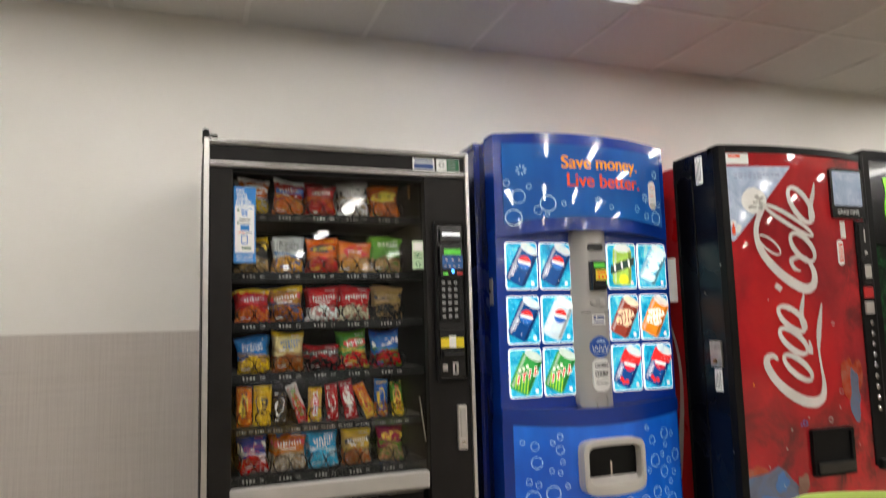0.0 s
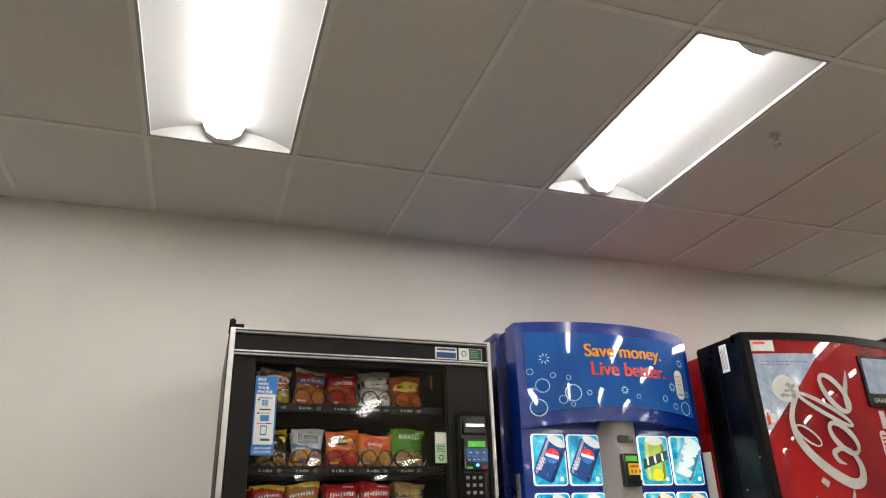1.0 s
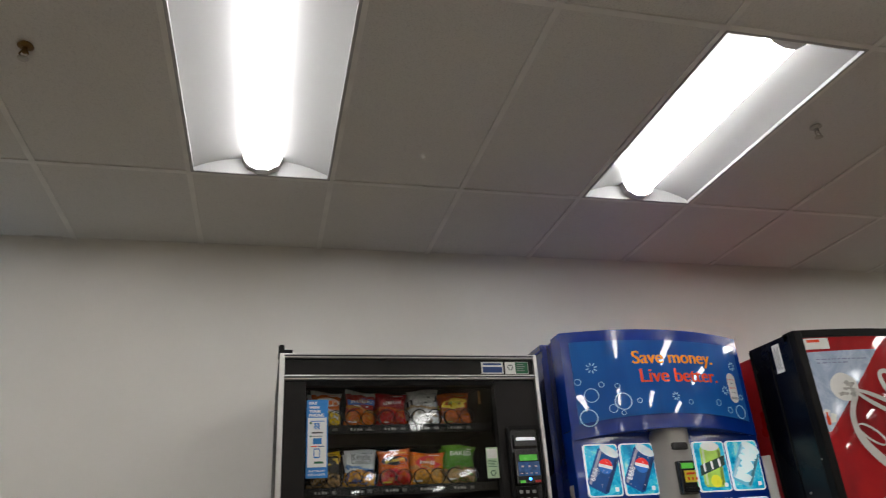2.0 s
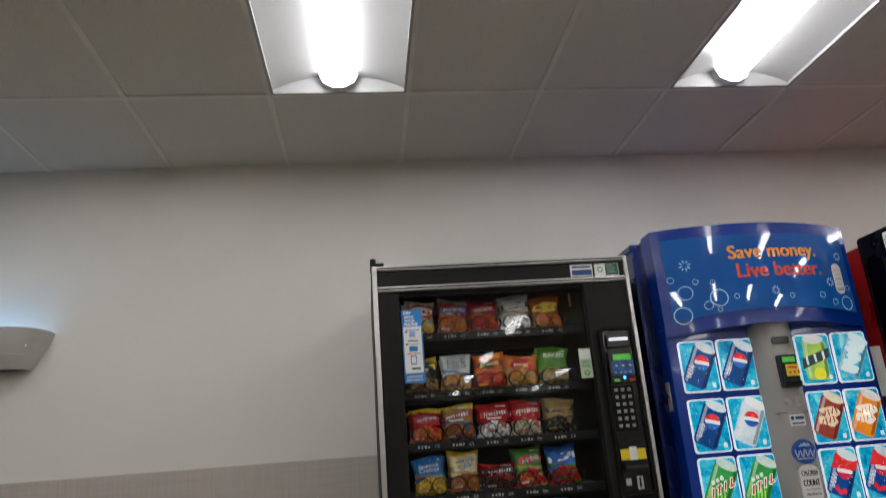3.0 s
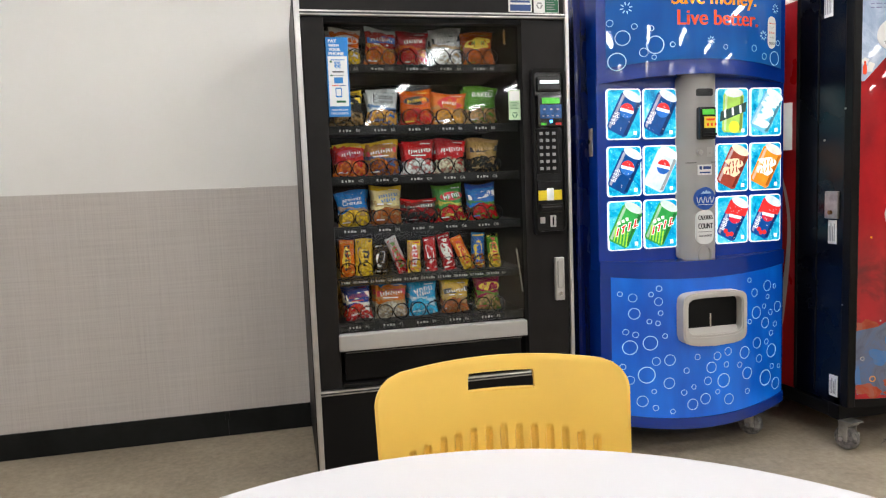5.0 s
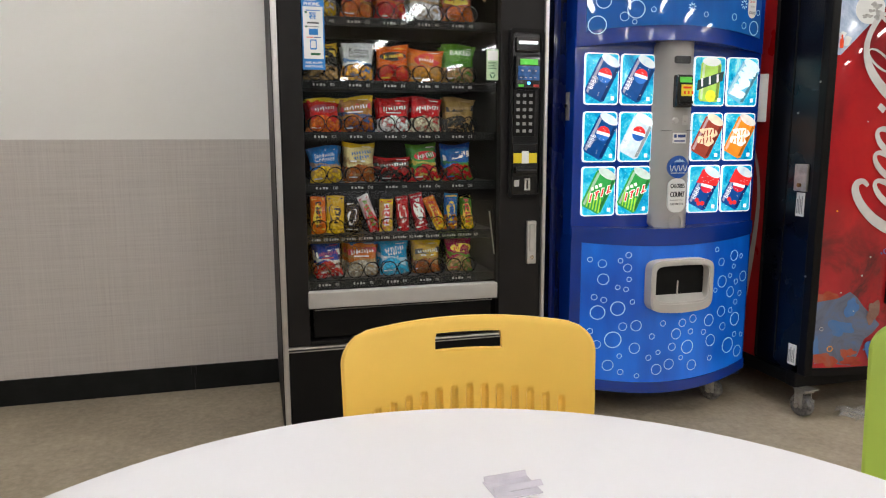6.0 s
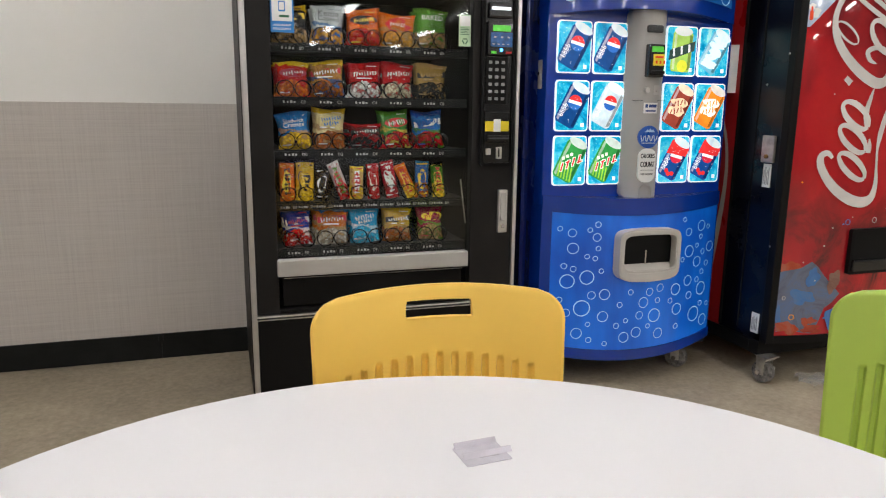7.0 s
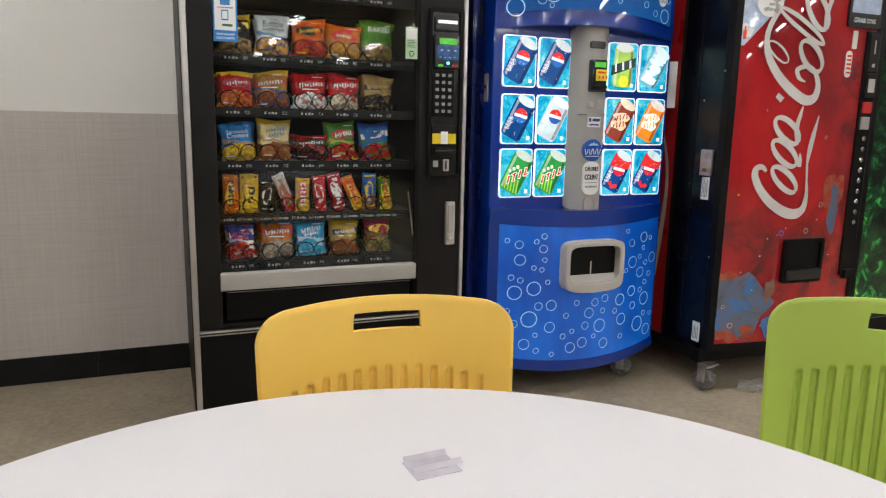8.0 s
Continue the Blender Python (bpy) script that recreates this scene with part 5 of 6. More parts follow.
CANS = {
    "cola": [(0.003, 0.055, 0.22), (0.6, 0.7, 0.75), (0.75, 0.03, 0.03), (0.85, 0.9, 0.95), (0.02, 0.15, 0.5)],
    "diet": [(0.55, 0.65, 0.70), (0.8, 0.85, 0.88), (0.75, 0.03, 0.03), (0.9, 0.93, 0.95), (0.02, 0.12, 0.45)],
    "cherry": [(0.006, 0.06, 0.26), (0.6, 0.7, 0.75), (0.75, 0.03, 0.03), (0.85, 0.9, 0.95), (0.6, 0.02, 0.05)],
    "dew": [(0.03, 0.30, 0.06), (0.55, 0.65, 0.6), (0.70, 0.03, 0.03), (0.80, 0.88, 0.75), (0.3, 0.6, 0.05)],
    "ice": [(0.35, 0.55, 0.10), (0.7, 0.75, 0.7), (0.75, 0.75, 0.05), (0.85, 0.9, 0.9), (0.03, 0.06, 0.05)],
    "bottle": [(0.15, 0.45, 0.60), (0.7, 0.85, 0.9), (0.2, 0.6, 0.8), (0.7, 0.92, 0.97), (0.05, 0.2, 0.5)],
    "root": [(0.30, 0.05, 0.03), (0.75, 0.65, 0.5), (0.5, 0.1, 0.05), (0.80, 0.62, 0.42), (0.2, 0.02, 0.02)],
    "orange": [(0.80, 0.25, 0.02), (0.7, 0.65, 0.6), (0.8, 0.5, 0.1), (0.92, 0.85, 0.75), (0.3, 0.4, 0.05)],
}
SELECTION = [["cola", "cola", "ice", "bottle"], ["cola", "diet", "root", "orange"], ["dew", "dew", "cherry", "cherry"]]


def ring_print(cx, cz, r, parent, y, surf):
    n = 28 if r > 0.018 else 18
    part("bubble", ring_plate(circle(cx, cz, r, n), circle(cx, cz, r - max(0.0022, r * 0.11), n), y - 0.0014, y - 0.0004, None, 0, surf), M["bubble"], parent)


def drink_machine():
    ob = thing("drink_vending_machine", (BC, 0.25, 0.0), "royal blue drink vending machine with lit selection panels", "vending machine")
    part("cabinet", box((BX0 - 0.018, BX1 - 0.004, 0.103, 0.70, 0.13, BZ - 0.012), 0.006), M["blue_side"], ob, "deep blue cabinet")
    part("door_side", box((BX0 + 0.0015, BX0 + 0.035, BYF + 0.009, 0.104, 0.16, BZ - 0.006), 0.003), M["blue_side"], ob)
    part("door_side", box((BX1 - 0.035, BX1 - 0.0015, BYF + 0.009, 0.104, 0.16, BZ - 0.006), 0.003), M["blue_side"], ob)
    part("door_back", box((BX0 + 0.035, BX1 - 0.035, 0.04, 0.10, 0.16, BZ - 0.01)), M["blue_side"], ob)
    part("top_cap", box((BX0 - 0.024, BX1 + 0.004, 0.108, 0.62, BZ - 0.03, BZ + 0.004), 0.008), M["blue_side"], ob)
    part("side_channel", box((BX0 - 0.024, BX0 - 0.012, 0.106, 0.14, 0.2, BZ - 0.06), 0.003), M["blue_side"], ob)
    plate_ob = part("lock_plate", box((BX0 - 0.005, BX0 + 0.001, -0.012, 0.022, 1.27, 1.385), 0.002), M["silver"], ob, "grey metal lock plate")
    part("lock_cylinder", lathe([(0.008, 0), (0.008, -0.006)], 12, (BX0 - 0.005, 0.005, 1.33), "x"), M["chrome"], plate_ob)
    # curved head with the sign
    hi = lambda x: BZ + 0.004 - 0.016 * (x - BX0) / (BX1 - BX0) + arch(x, 0.004)
    part("head", bowed(lambda x: 1.555 + arch(x, 0.03), hi, depth=0.06, back=0.04), M["blue"], ob, "curved blue head", 35)
    part("sign_panel", bowed(lambda x: 1.612 + arch(x, 0.032), lambda x: 1.968 - 0.016 * (x - BX0) / (BX1 - BX0), BX0 + 0.034, BX1 - 0.034, BYF - 0.004, 0.003, 24, 4), M["sign"], ob, "glossy blue sign with bubbles", 35)
    ys = BYF - 0.0045
    for n, w, x, z, l, mt in (("slogan", "Save money.", 1.880, 1.858, 0.396, "orange_ink"), ("slogan", "Live better.", 1.904, 1.777, 0.382, "red_ink")):
        bm = writing(w, x, z, ys - 0.0012, width=l, surf=bow)
        for dx in (0.0016, 0.0032, 0.0045):
            writing(w, x + dx, z, ys - 0.0012 - dx * 0.05, width=l, surf=bow, bm=bm)
        part(n, bm, M[mt], ob, w.split()[0].lower() + " slogan in " + mt.split("_")[0])
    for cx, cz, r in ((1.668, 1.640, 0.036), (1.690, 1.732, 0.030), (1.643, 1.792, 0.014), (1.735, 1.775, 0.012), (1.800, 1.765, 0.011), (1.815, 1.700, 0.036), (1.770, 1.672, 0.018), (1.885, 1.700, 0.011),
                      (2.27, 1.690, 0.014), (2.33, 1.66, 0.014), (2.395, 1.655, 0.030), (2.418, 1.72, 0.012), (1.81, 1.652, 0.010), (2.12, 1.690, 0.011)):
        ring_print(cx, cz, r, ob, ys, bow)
    for cx, cz, r in ((1.705, 1.848, 0.024), (2.052, 1.715, 0.018), (2.325, 1.745, 0.02), (2.40, 1.86, 0.02)):
        bm = bmesh.new()
        for k in range(8):
            a = k * 45 + 12
            plate(turned(rounded(r * 0.45, r, -0.0022, 0.0022, 0.002, 2), cx, cz, a), ys - 0.0014, ys - 0.0004, bm, 0, bow)
        part("spark", bm, M["bubble"], ob, "pale blue spark")
    st = part("balance_sticker", plate(rounded(2.350, 2.401, 1.694, 1.826, 0.024), ys - 0.0022, ys - 0.0010, None, 0, bow), M["white"], ob, "small white capsule sticker")
    bm = writing("BALANCE", 2.356, 1.794, ys - 0.0032, width=0.040, surf=bow)
    writing("DRINK", 2.358, 1.755, ys - 0.0032, width=0.035, surf=bow, bm=bm)
    part("lettering", bm, M["red_ink"], st)
    bm = writing("EAT", 2.366, 1.775, ys - 0.0032, width=0.020, surf=bow)
    writing("& DO", 2.363, 1.736, ys - 0.0032, width=0.026, surf=bow, bm=bm)
    for k in range(3):
        ring_plate(circle(2.363 + 0.013 * k, 1.715, 0.006, 12), circle(2.363 + 0.013 * k, 1.715, 0.003, 12), ys - 0.0032, ys - 0.0024, bm, 0, bow)
    part("sticker_print", bm, M["grey_ink"], st)
    # flat selection panel
    part("selection_panel", box((BX0 - 0.0015, BX1 + 0.0015, BYF + 0.004, BYF + 0.09, 0.79, 1.60), 0.006), M["blue"], ob, "flat blue selection panel")
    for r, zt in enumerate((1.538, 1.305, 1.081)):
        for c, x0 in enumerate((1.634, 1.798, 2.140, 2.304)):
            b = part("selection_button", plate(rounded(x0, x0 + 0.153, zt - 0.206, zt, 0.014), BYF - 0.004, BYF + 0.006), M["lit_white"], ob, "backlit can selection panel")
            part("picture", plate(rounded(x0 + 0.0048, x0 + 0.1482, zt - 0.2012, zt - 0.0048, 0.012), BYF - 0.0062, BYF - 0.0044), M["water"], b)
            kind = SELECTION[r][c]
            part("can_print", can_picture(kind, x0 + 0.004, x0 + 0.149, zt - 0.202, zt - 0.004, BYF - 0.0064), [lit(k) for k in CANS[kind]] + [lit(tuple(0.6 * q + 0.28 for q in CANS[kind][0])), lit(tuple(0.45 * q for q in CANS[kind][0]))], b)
            part("price_mark", box((x0 + 0.118, x0 + 0.132, BYF - 0.0085, BYF - 0.0068, zt - 0.188, zt - 0.172)), M["lit_white"], b)
    # money column
    cx, w = 2.037, 0.088
    top = lambda x: 1.562 + 0.048 * math.sqrt(max(0, 1 - ((x - cx) / w) ** 2))
    bot = lambda x: 0.842 - 0.035 * math.sqrt(max(0, 1 - ((x - cx) / w) ** 2))
    X = lambda u: cx - w + 2 * w * (0.5 - 0.5 * math.cos(math.pi * u))
    fr = lambda x: BYF - 0.014 - 0.058 * (1 - abs((x - cx) / w) ** 2.8)
    col = part("money_column", slab(lambda u, v: (X(u), fr(X(u)), bot(X(u)) + v * (top(X(u)) - bot(X(u)))), lambda u, v: (X(u), BYF + 0.004, bot(X(u)) + v * (top(X(u)) - bot(X(u)))), 24, 12), M["column"], ob, "warm grey rounded money column", 40)
    yc = BYF - 0.072
    part("display", plate(rounded(cx - 0.0360, cx + 0.0360, 1.497, 1.527, 0.008), yc - 0.004, yc + 0.01), M["gloss_black"], col)
    bv = part("bill_acceptor", box((cx - 0.0352, cx + 0.0400, yc - 0.022, yc + 0.01, 1.320, 1.452), 0.008), M["gloss_black"], col, "black bill acceptor with yellow label")
    part("acceptor_display", box((cx - 0.0240, cx + 0.0304, yc - 0.0245, yc - 0.0215, 1.420, 1.442), 0.001), M["green_lcd"], bv)
    part("yellow_label", box((cx - 0.0160, cx + 0.0368, yc - 0.0245, yc - 0.0215, 1.366, 1.412), 0.001), M["yellow"], bv, "yellow label with symbols")
    part("label_print", boxes([(cx - 0.0048 + 0.018 * k, cx + 0.0032 + 0.018 * k, yc - 0.0255, yc - 0.0244, 1.374, 1.386) for k in range(3)] + [(cx - 0.0080, cx + 0.0304, yc - 0.0255, yc - 0.0244, 1.396, 1.404)]), M["red_ink"], bv)
    part("note_slot", boxes([(cx - 0.0240, cx + 0.0360, yc - 0.034, yc - 0.02, 1.334, 1.346)], 0.003), M["black"], bv)
    part("acceptor_led", box((cx + 0.0400, cx + 0.0424, yc - 0.016, yc - 0.004, 1.34, 1.44), 0.001), M["green_led"], bv, "lit green edge")
    part("coin_button", lathe([(0.012, 0.006), (0.012, -0.008), (0.009, -0.011)], 18, (cx - 0.0240, yc, 1.268), "y"), M["silver"], col)
    part("coin_slot", ring_plate(rounded(cx + 0.0112, cx + 0.0368, 1.250, 1.290, 0.004), rounded(cx + 0.0176, cx + 0.0304, 1.262, 1.268, 0.001), yc - 0.003, yc + 0.008), M["silver"], col)
    part("seam", box((cx - w + 0.012, cx + w - 0.012, yc + 0.004, yc + 0.02, 1.226, 1.228)), M["ink"], col)
    st = part("brand_plate", box((cx - 0.0304, cx + 0.0320, yc - 0.003, yc + 0.008, 1.175, 1.218), 0.001), M["white"], col, "small white maker's plate")
    part("plate_print", boxes([(cx - 0.0256, cx - 0.0144, yc - 0.0042, yc - 0.0030, 1.198, 1.212), (cx - 0.0080, cx + 0.0272, yc - 0.0042, yc - 0.0030, 1.199, 1.211), (cx - 0.0240, cx + 0.0240, yc - 0.0042, yc - 0.0030, 1.182, 1.188)]), M["navy"], st)
    st = part("water_sticker", plate(circle(cx, 1.078, 0.047, 36), yc - 0.004, yc + 0.009), M["sticker_blue"], col, "round blue water sticker")
    bm = bmesh.new()
    for k in range(3):
        plate([(cx - 0.0212 + 0.0128 * k, 1.098), (cx - 0.0080 + 0.0128 * k, 1.113 - 0.004 * abs(k - 1)), (cx + 0.0036 + 0.0128 * k, 1.098)], yc - 0.0052, yc - 0.004, bm)
    part("peak_print", bm, M["pale_sky"], st)
    bm = bmesh.new()
    for k in range(8):
        q = 0.0115 if k % 3 else 0.014
        plate(turned([(-0.0014, -q), (0.0014, -q), (0.0022, q), (-0.0006, q)], cx - 0.0365 + 0.0104 * k, 1.072, 14 - 28 * (k % 2)), yc - 0.0052, yc - 0.004, bm)
    part("name_print", bm, M["white"], st)
    part("rule_print", box((cx - 0.034, cx + 0.034, yc - 0.0052, yc - 0.004, 1.0515, 1.054)), M["white"], st)
    st = part("calorie_sticker", plate(rounded(cx - 0.0405, cx + 0.0405, 0.888, 1.030, 0.032), yc - 0.0036, yc + 0.009), M["white"], col, "white calorie sticker")
    for w, z, up, off in (("CALORIES", 0.9905, 1.75, 0.0008), ("COUNT", 0.953, 1.75, 0.0012), ("CHECK THEN CHOOSE", 0.919, 2.0, 0.0003)):
        half = 0.033 if w != "CHECK THEN CHOOSE" else 0.030
        bm = writing(w, cx - half, z, yc - 0.0048, width=2 * half, tall=up)
        for dx in (off, 2 * off):
            writing(w, cx - half + dx, z, yc - 0.0048 - dx * 0.05, width=2 * half, tall=up, bm=bm)
        part("lettering", bm, M["ink"], st, w.lower() + " in black capitals")
    part("rule_print", boxes([(cx - 0.032, cx + 0.032, yc - 0.0048, yc - 0.0036, 0.939, 0.9405)]), M["ink"], st)
    part("coin_cup", ring_plate(rounded(cx - 0.0304, cx + 0.0304, 0.808, 0.884, 0.03), rounded(cx - 0.0236, cx + 0.0236, 0.812, 0.876, 0.023), yc - 0.006, yc + 0.03), M["column"], col, "grey coin return cup")
    # charcoal plate puts the shade inside the cup into colour
    part("cup_shade", plate(rounded(cx - 0.0240, cx + 0.0240, 0.811, 0.877, 0.022), yc + 0.004, yc + 0.006), M["dark"], col)
    # lower half: ledge, print, hem
    part("ledge", bowed(lambda x: 0.775 - arch(x, 0.022), lambda x: 0.835 - arch(x, 0.012), depth=0.06, back=0.04, y=BYF - 0.006), M["blue"], ob, "curved blue ledge", 35)
    part("skirt", bowed(lambda x: 0.158 - arch(x, 0.040), lambda x: 0.776 - arch(x, 0.022), back=0.05), M["blue"], ob, "curved blue skirt", 35)
    # printed panel with a slight added glow
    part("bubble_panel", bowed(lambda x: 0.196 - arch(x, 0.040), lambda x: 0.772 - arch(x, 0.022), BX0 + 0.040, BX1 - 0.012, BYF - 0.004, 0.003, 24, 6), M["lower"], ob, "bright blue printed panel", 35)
    part("hem", bowed(lambda x: 0.150 - arch(x, 0.042), lambda x: 0.195 - arch(x, 0.040), y=BYF - 0.008, back=0.05), M["blue"], ob, smooth=35)
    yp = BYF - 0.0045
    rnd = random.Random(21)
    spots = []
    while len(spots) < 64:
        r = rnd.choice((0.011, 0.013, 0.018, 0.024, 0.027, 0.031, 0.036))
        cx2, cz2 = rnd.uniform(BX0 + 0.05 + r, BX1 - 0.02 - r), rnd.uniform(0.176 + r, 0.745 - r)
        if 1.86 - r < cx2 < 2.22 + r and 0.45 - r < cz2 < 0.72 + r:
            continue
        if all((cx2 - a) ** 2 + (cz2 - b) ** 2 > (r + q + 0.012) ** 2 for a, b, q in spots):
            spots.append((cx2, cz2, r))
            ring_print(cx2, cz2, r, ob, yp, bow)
    # dispensing mouth
    ox = 2.044
    def lip(rx, rz, zc, sag):
        out = []
        for k in range(56):
            c, q = math.cos(2 * math.pi * k / 56), math.sin(2 * math.pi * k / 56)
            x, z = rx * math.copysign(abs(c) ** 0.28, c), rz * math.copysign(abs(q) ** 0.28, q)
            out.append((ox + x, zc + z - sag * (1 - (x / rx) ** 2) * (1 if z < 0 else -0.35)))
        return out

    outer, inner = lip(0.149, 0.104, 0.588, 0.016), lip(0.126, 0.074, 0.596, 0.006)
    ym = BYF - BOW
    mouth = part("mouth_frame", ring_plate(outer, inner, ym - 0.045, ym + 0.03), M["beige"], ob, "grey-beige plastic mouth frame", 40)
    part("mouth_rim", ring_plate(lip(0.143, 0.098, 0.588, 0.015), lip(0.131, 0.081, 0.594, 0.007), ym - 0.049, ym - 0.044), M["beige"], mouth, smooth=40)
    part("mouth_floor", slab(lambda u, v: (ox - 0.124 + 0.248 * u, ym - 0.040 + 0.034 * v, 0.520 + 0.022 * v), lambda u, v: (ox - 0.124 + 0.248 * u, ym - 0.040 + 0.034 * v, 0.504 + 0.012 * v), 2, 2), M["beige"], mouth)
    # flat black plate gives the opening its shade; no hollow is modelled
    part("mouth_dark_plate", plate(inner, BYF - BOW - 0.006, BYF - BOW - 0.002), M["shelf"], mouth, "flat black plate in place of the shaded mouth hollow")
    part("mouth_hinge", box((ox - 0.004, ox + 0.004, BYF - BOW - 0.010, BYF - BOW - 0.006, 0.53, 0.60), 0.001), M["chrome"], mouth)
    for x, y, a in ((BX0 + 0.10, 0.06, 10), (BX1 - 0.135, -0.040, 35), (BX0 + 0.1, 0.6, 0), (BX1 - 0.1, 0.6, 20)):
        castor(ob, x, y, a, 0.13)
    part("base_frame", boxes([(BX0 + 0.03, BX1 - 0.03, -0.075, 0.04, 0.125, 0.16), (BX0 + 0.03, BX1 - 0.03, 0.58, 0.64, 0.125, 0.16)], 0.003), M["black"], ob)


drink_machine()


# ---------------------------------------------------------------- red drink machine
CX0, CX1, CYF, CZ = 2.556, 3.425, -0.332, 1.948
CC, CH2, CB = (CX0 + CX1) / 2, (CX1 - CX0) / 2, 0.055


def cbow(x, z=0):
    return -CB * max(0.0, 1 - ((x - CC) / CH2) ** 2)


def cb(z0, z1, x0, x1, y=CYF, back=None, nu=20, nv=2, depth=0.003):
    X = lambda u: x0 + u * (x1 - x0)
    return slab(lambda u, v: (X(u), y + cbow(X(u)), z0 + v * (z1 - z0)), lambda u, v: (X(u), (y + depth + cbow(X(u))) if back is None else back, z0 + v * (z1 - z0)), nu, nv)


def red_machine():
    ob = thing("drink_vending_machine", (CC, 0.15, 0.0), "tall red and black drink vending machine with white script", "vending machine")
    part("cabinet", box((CX0 + 0.012, CX1 - 0.012, -0.03, 0.68, 0.15, CZ - 0.03), 0.008), M["red_side"], ob, "red enamel cabinet")
    bm = ribbon([(0.62, 0.16), (0.3, 0.2), (0.12, 0.35), (0.05, 0.6), (0.02, 0.95), (0.10, 1.2), (0.3, 1.4)], [0.02, 0.04, 0.05, 0.035, 0.02, 0.014, 0.01], 0.0)
    for v in bm.verts:
        v.co = Vector((CX0 + 0.0105, v.co.x, v.co.z))
    part("side_swoosh", bm, M["beige"], ob, "off-white ribbon print on the side")
    part("side_note", slab(lambda u, v: (CX0 + 0.006 - 0.03 * math.sin(2.2 * u), 0.0 + 0.05 * u, 1.27 + 0.21 * v), lambda u, v: (CX0 + 0.007 - 0.03 * math.sin(2.2 * u), 0.0 + 0.05 * u, 1.27 + 0.21 * v), 6, 1), M["white"], ob, "curling white paper note")
    for x0, x1 in ((CX0, CX0 + 0.03), (CX1 - 0.03, CX1)):
        part("door_side", box((x0, x1, CYF + 0.02, -0.035, 0.19, CZ), 0.004), M["satin_black"], ob, "glossy black door side")
    part("door_core", box((CX0 + 0.03, CX1 - 0.03, CYF + 0.06, -0.035, 0.19, CZ - 0.002), 0.004), M["gloss_black"], ob)
    part("door_crease", boxes([(CX0 - 0.003, CX0 + 0.002, -0.165, -0.158, 0.22, CZ - 0.03), (CX0 - 0.004, CX0 + 0.002, -0.052, -0.036, 0.2, CZ - 0.01)], 0.001), M["black"], ob)
    part("front_frame", cb(0.19, 0.225, CX0, CX1, CYF - 0.004, CYF + 0.06), M["black"], ob)
    part("front_frame", cb(CZ - 0.03, CZ + 0.004, CX0, CX1, CYF - 0.004, CYF + 0.06), M["black"], ob)
    part("front_frame", box((CX0 - 0.002, CX0 + 0.038, CYF - 0.014, CYF + 0.03, 0.19, CZ + 0.004), 0.006), M["black"], ob)
    part("front_frame", box((CX1 - 0.026, CX1 + 0.002, CYF - 0.012, CYF + 0.03, 0.19, CZ + 0.004), 0.006), M["black"], ob)
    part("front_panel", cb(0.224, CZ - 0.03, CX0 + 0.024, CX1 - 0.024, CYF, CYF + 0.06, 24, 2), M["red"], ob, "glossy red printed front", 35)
    y = CYF
    # prints on the front
    part("poster_print", draped([(CX0 + 0.028, 1.853), (2.915, 1.860), (CX0 + 0.050, 1.522), (CX0 + 0.028, 1.522)], y - 0.0022, cbow), M["poster"], ob, "pale blue corner poster")
    part("poster_disc", draped(blob(2.712, 1.700, 0.060, 0.060, 4, 0.06), y - 0.0036, cbow), M["white"], ob)
    for fx, fz, rx, rz, sd in ((2.735, 1.712, 0.020, 0.012, 9), (2.700, 1.672, 0.017, 0.009, 3), (2.742, 1.676, 0.014, 0.016, 6), (2.716, 1.692, 0.010, 0.008, 8)):
        part("poster_figure", draped(blob(fx, fz, rx, rz, sd, 0.6), y - 0.0050, cbow), M["dim_ink"], ob)
    for fx, fz, fr in ((2.625, 1.575, 0.020), (2.606, 1.60, 0.015)):
        part("poster_cloud", draped(blob(fx, fz, fr, fr * 0.8, int(fr * 1000), 0.4), y - 0.0034, cbow), M["white"], ob)
    for z0, x1 in ((1.818, 2.83), (1.803, 2.755)):
        k, px = 0, 2.625
        while px < x1:
            wd = (0.014, 0.022, 0.009, 0.018)[k % 4]
            part("small_print", draped(rounded(px, px + wd, z0, z0 + 0.0042, 0.0015, 2), y - 0.0036, cbow), M["poster_ink"], ob)
            px, k = px + wd + 0.007, k + 1
    part("poster_bottle", draped(rounded(2.598, 2.613, 1.548, 1.585, 0.006), y - 0.0044, cbow), M["red_ink"], ob)
    part("bottle_neck", draped(rounded(2.602, 2.609, 1.583, 1.600, 0.002), y - 0.0046, cbow), M["red_ink"], ob)
    part("top_sticker", draped(rounded(CX0 + 0.03, 2.70, 1.866, 1.914, 0.002, 1), y - 0.0022, cbow), M["white"], ob, "white and red notice strip")
    part("small_print", draped(rounded(2.605, 2.66, 1.896, 1.908, 0.002, 2), y - 0.0036, cbow), M["red_ink"], ob)
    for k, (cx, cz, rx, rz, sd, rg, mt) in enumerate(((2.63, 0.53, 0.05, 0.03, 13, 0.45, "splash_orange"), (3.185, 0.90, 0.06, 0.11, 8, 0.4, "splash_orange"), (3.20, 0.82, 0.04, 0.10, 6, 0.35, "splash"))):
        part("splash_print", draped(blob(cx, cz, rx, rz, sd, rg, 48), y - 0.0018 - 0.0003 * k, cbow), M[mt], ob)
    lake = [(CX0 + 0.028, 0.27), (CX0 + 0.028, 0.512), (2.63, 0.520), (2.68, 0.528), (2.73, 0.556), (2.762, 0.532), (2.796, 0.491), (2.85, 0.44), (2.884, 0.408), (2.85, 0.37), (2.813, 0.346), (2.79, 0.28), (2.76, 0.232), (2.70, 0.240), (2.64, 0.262)]
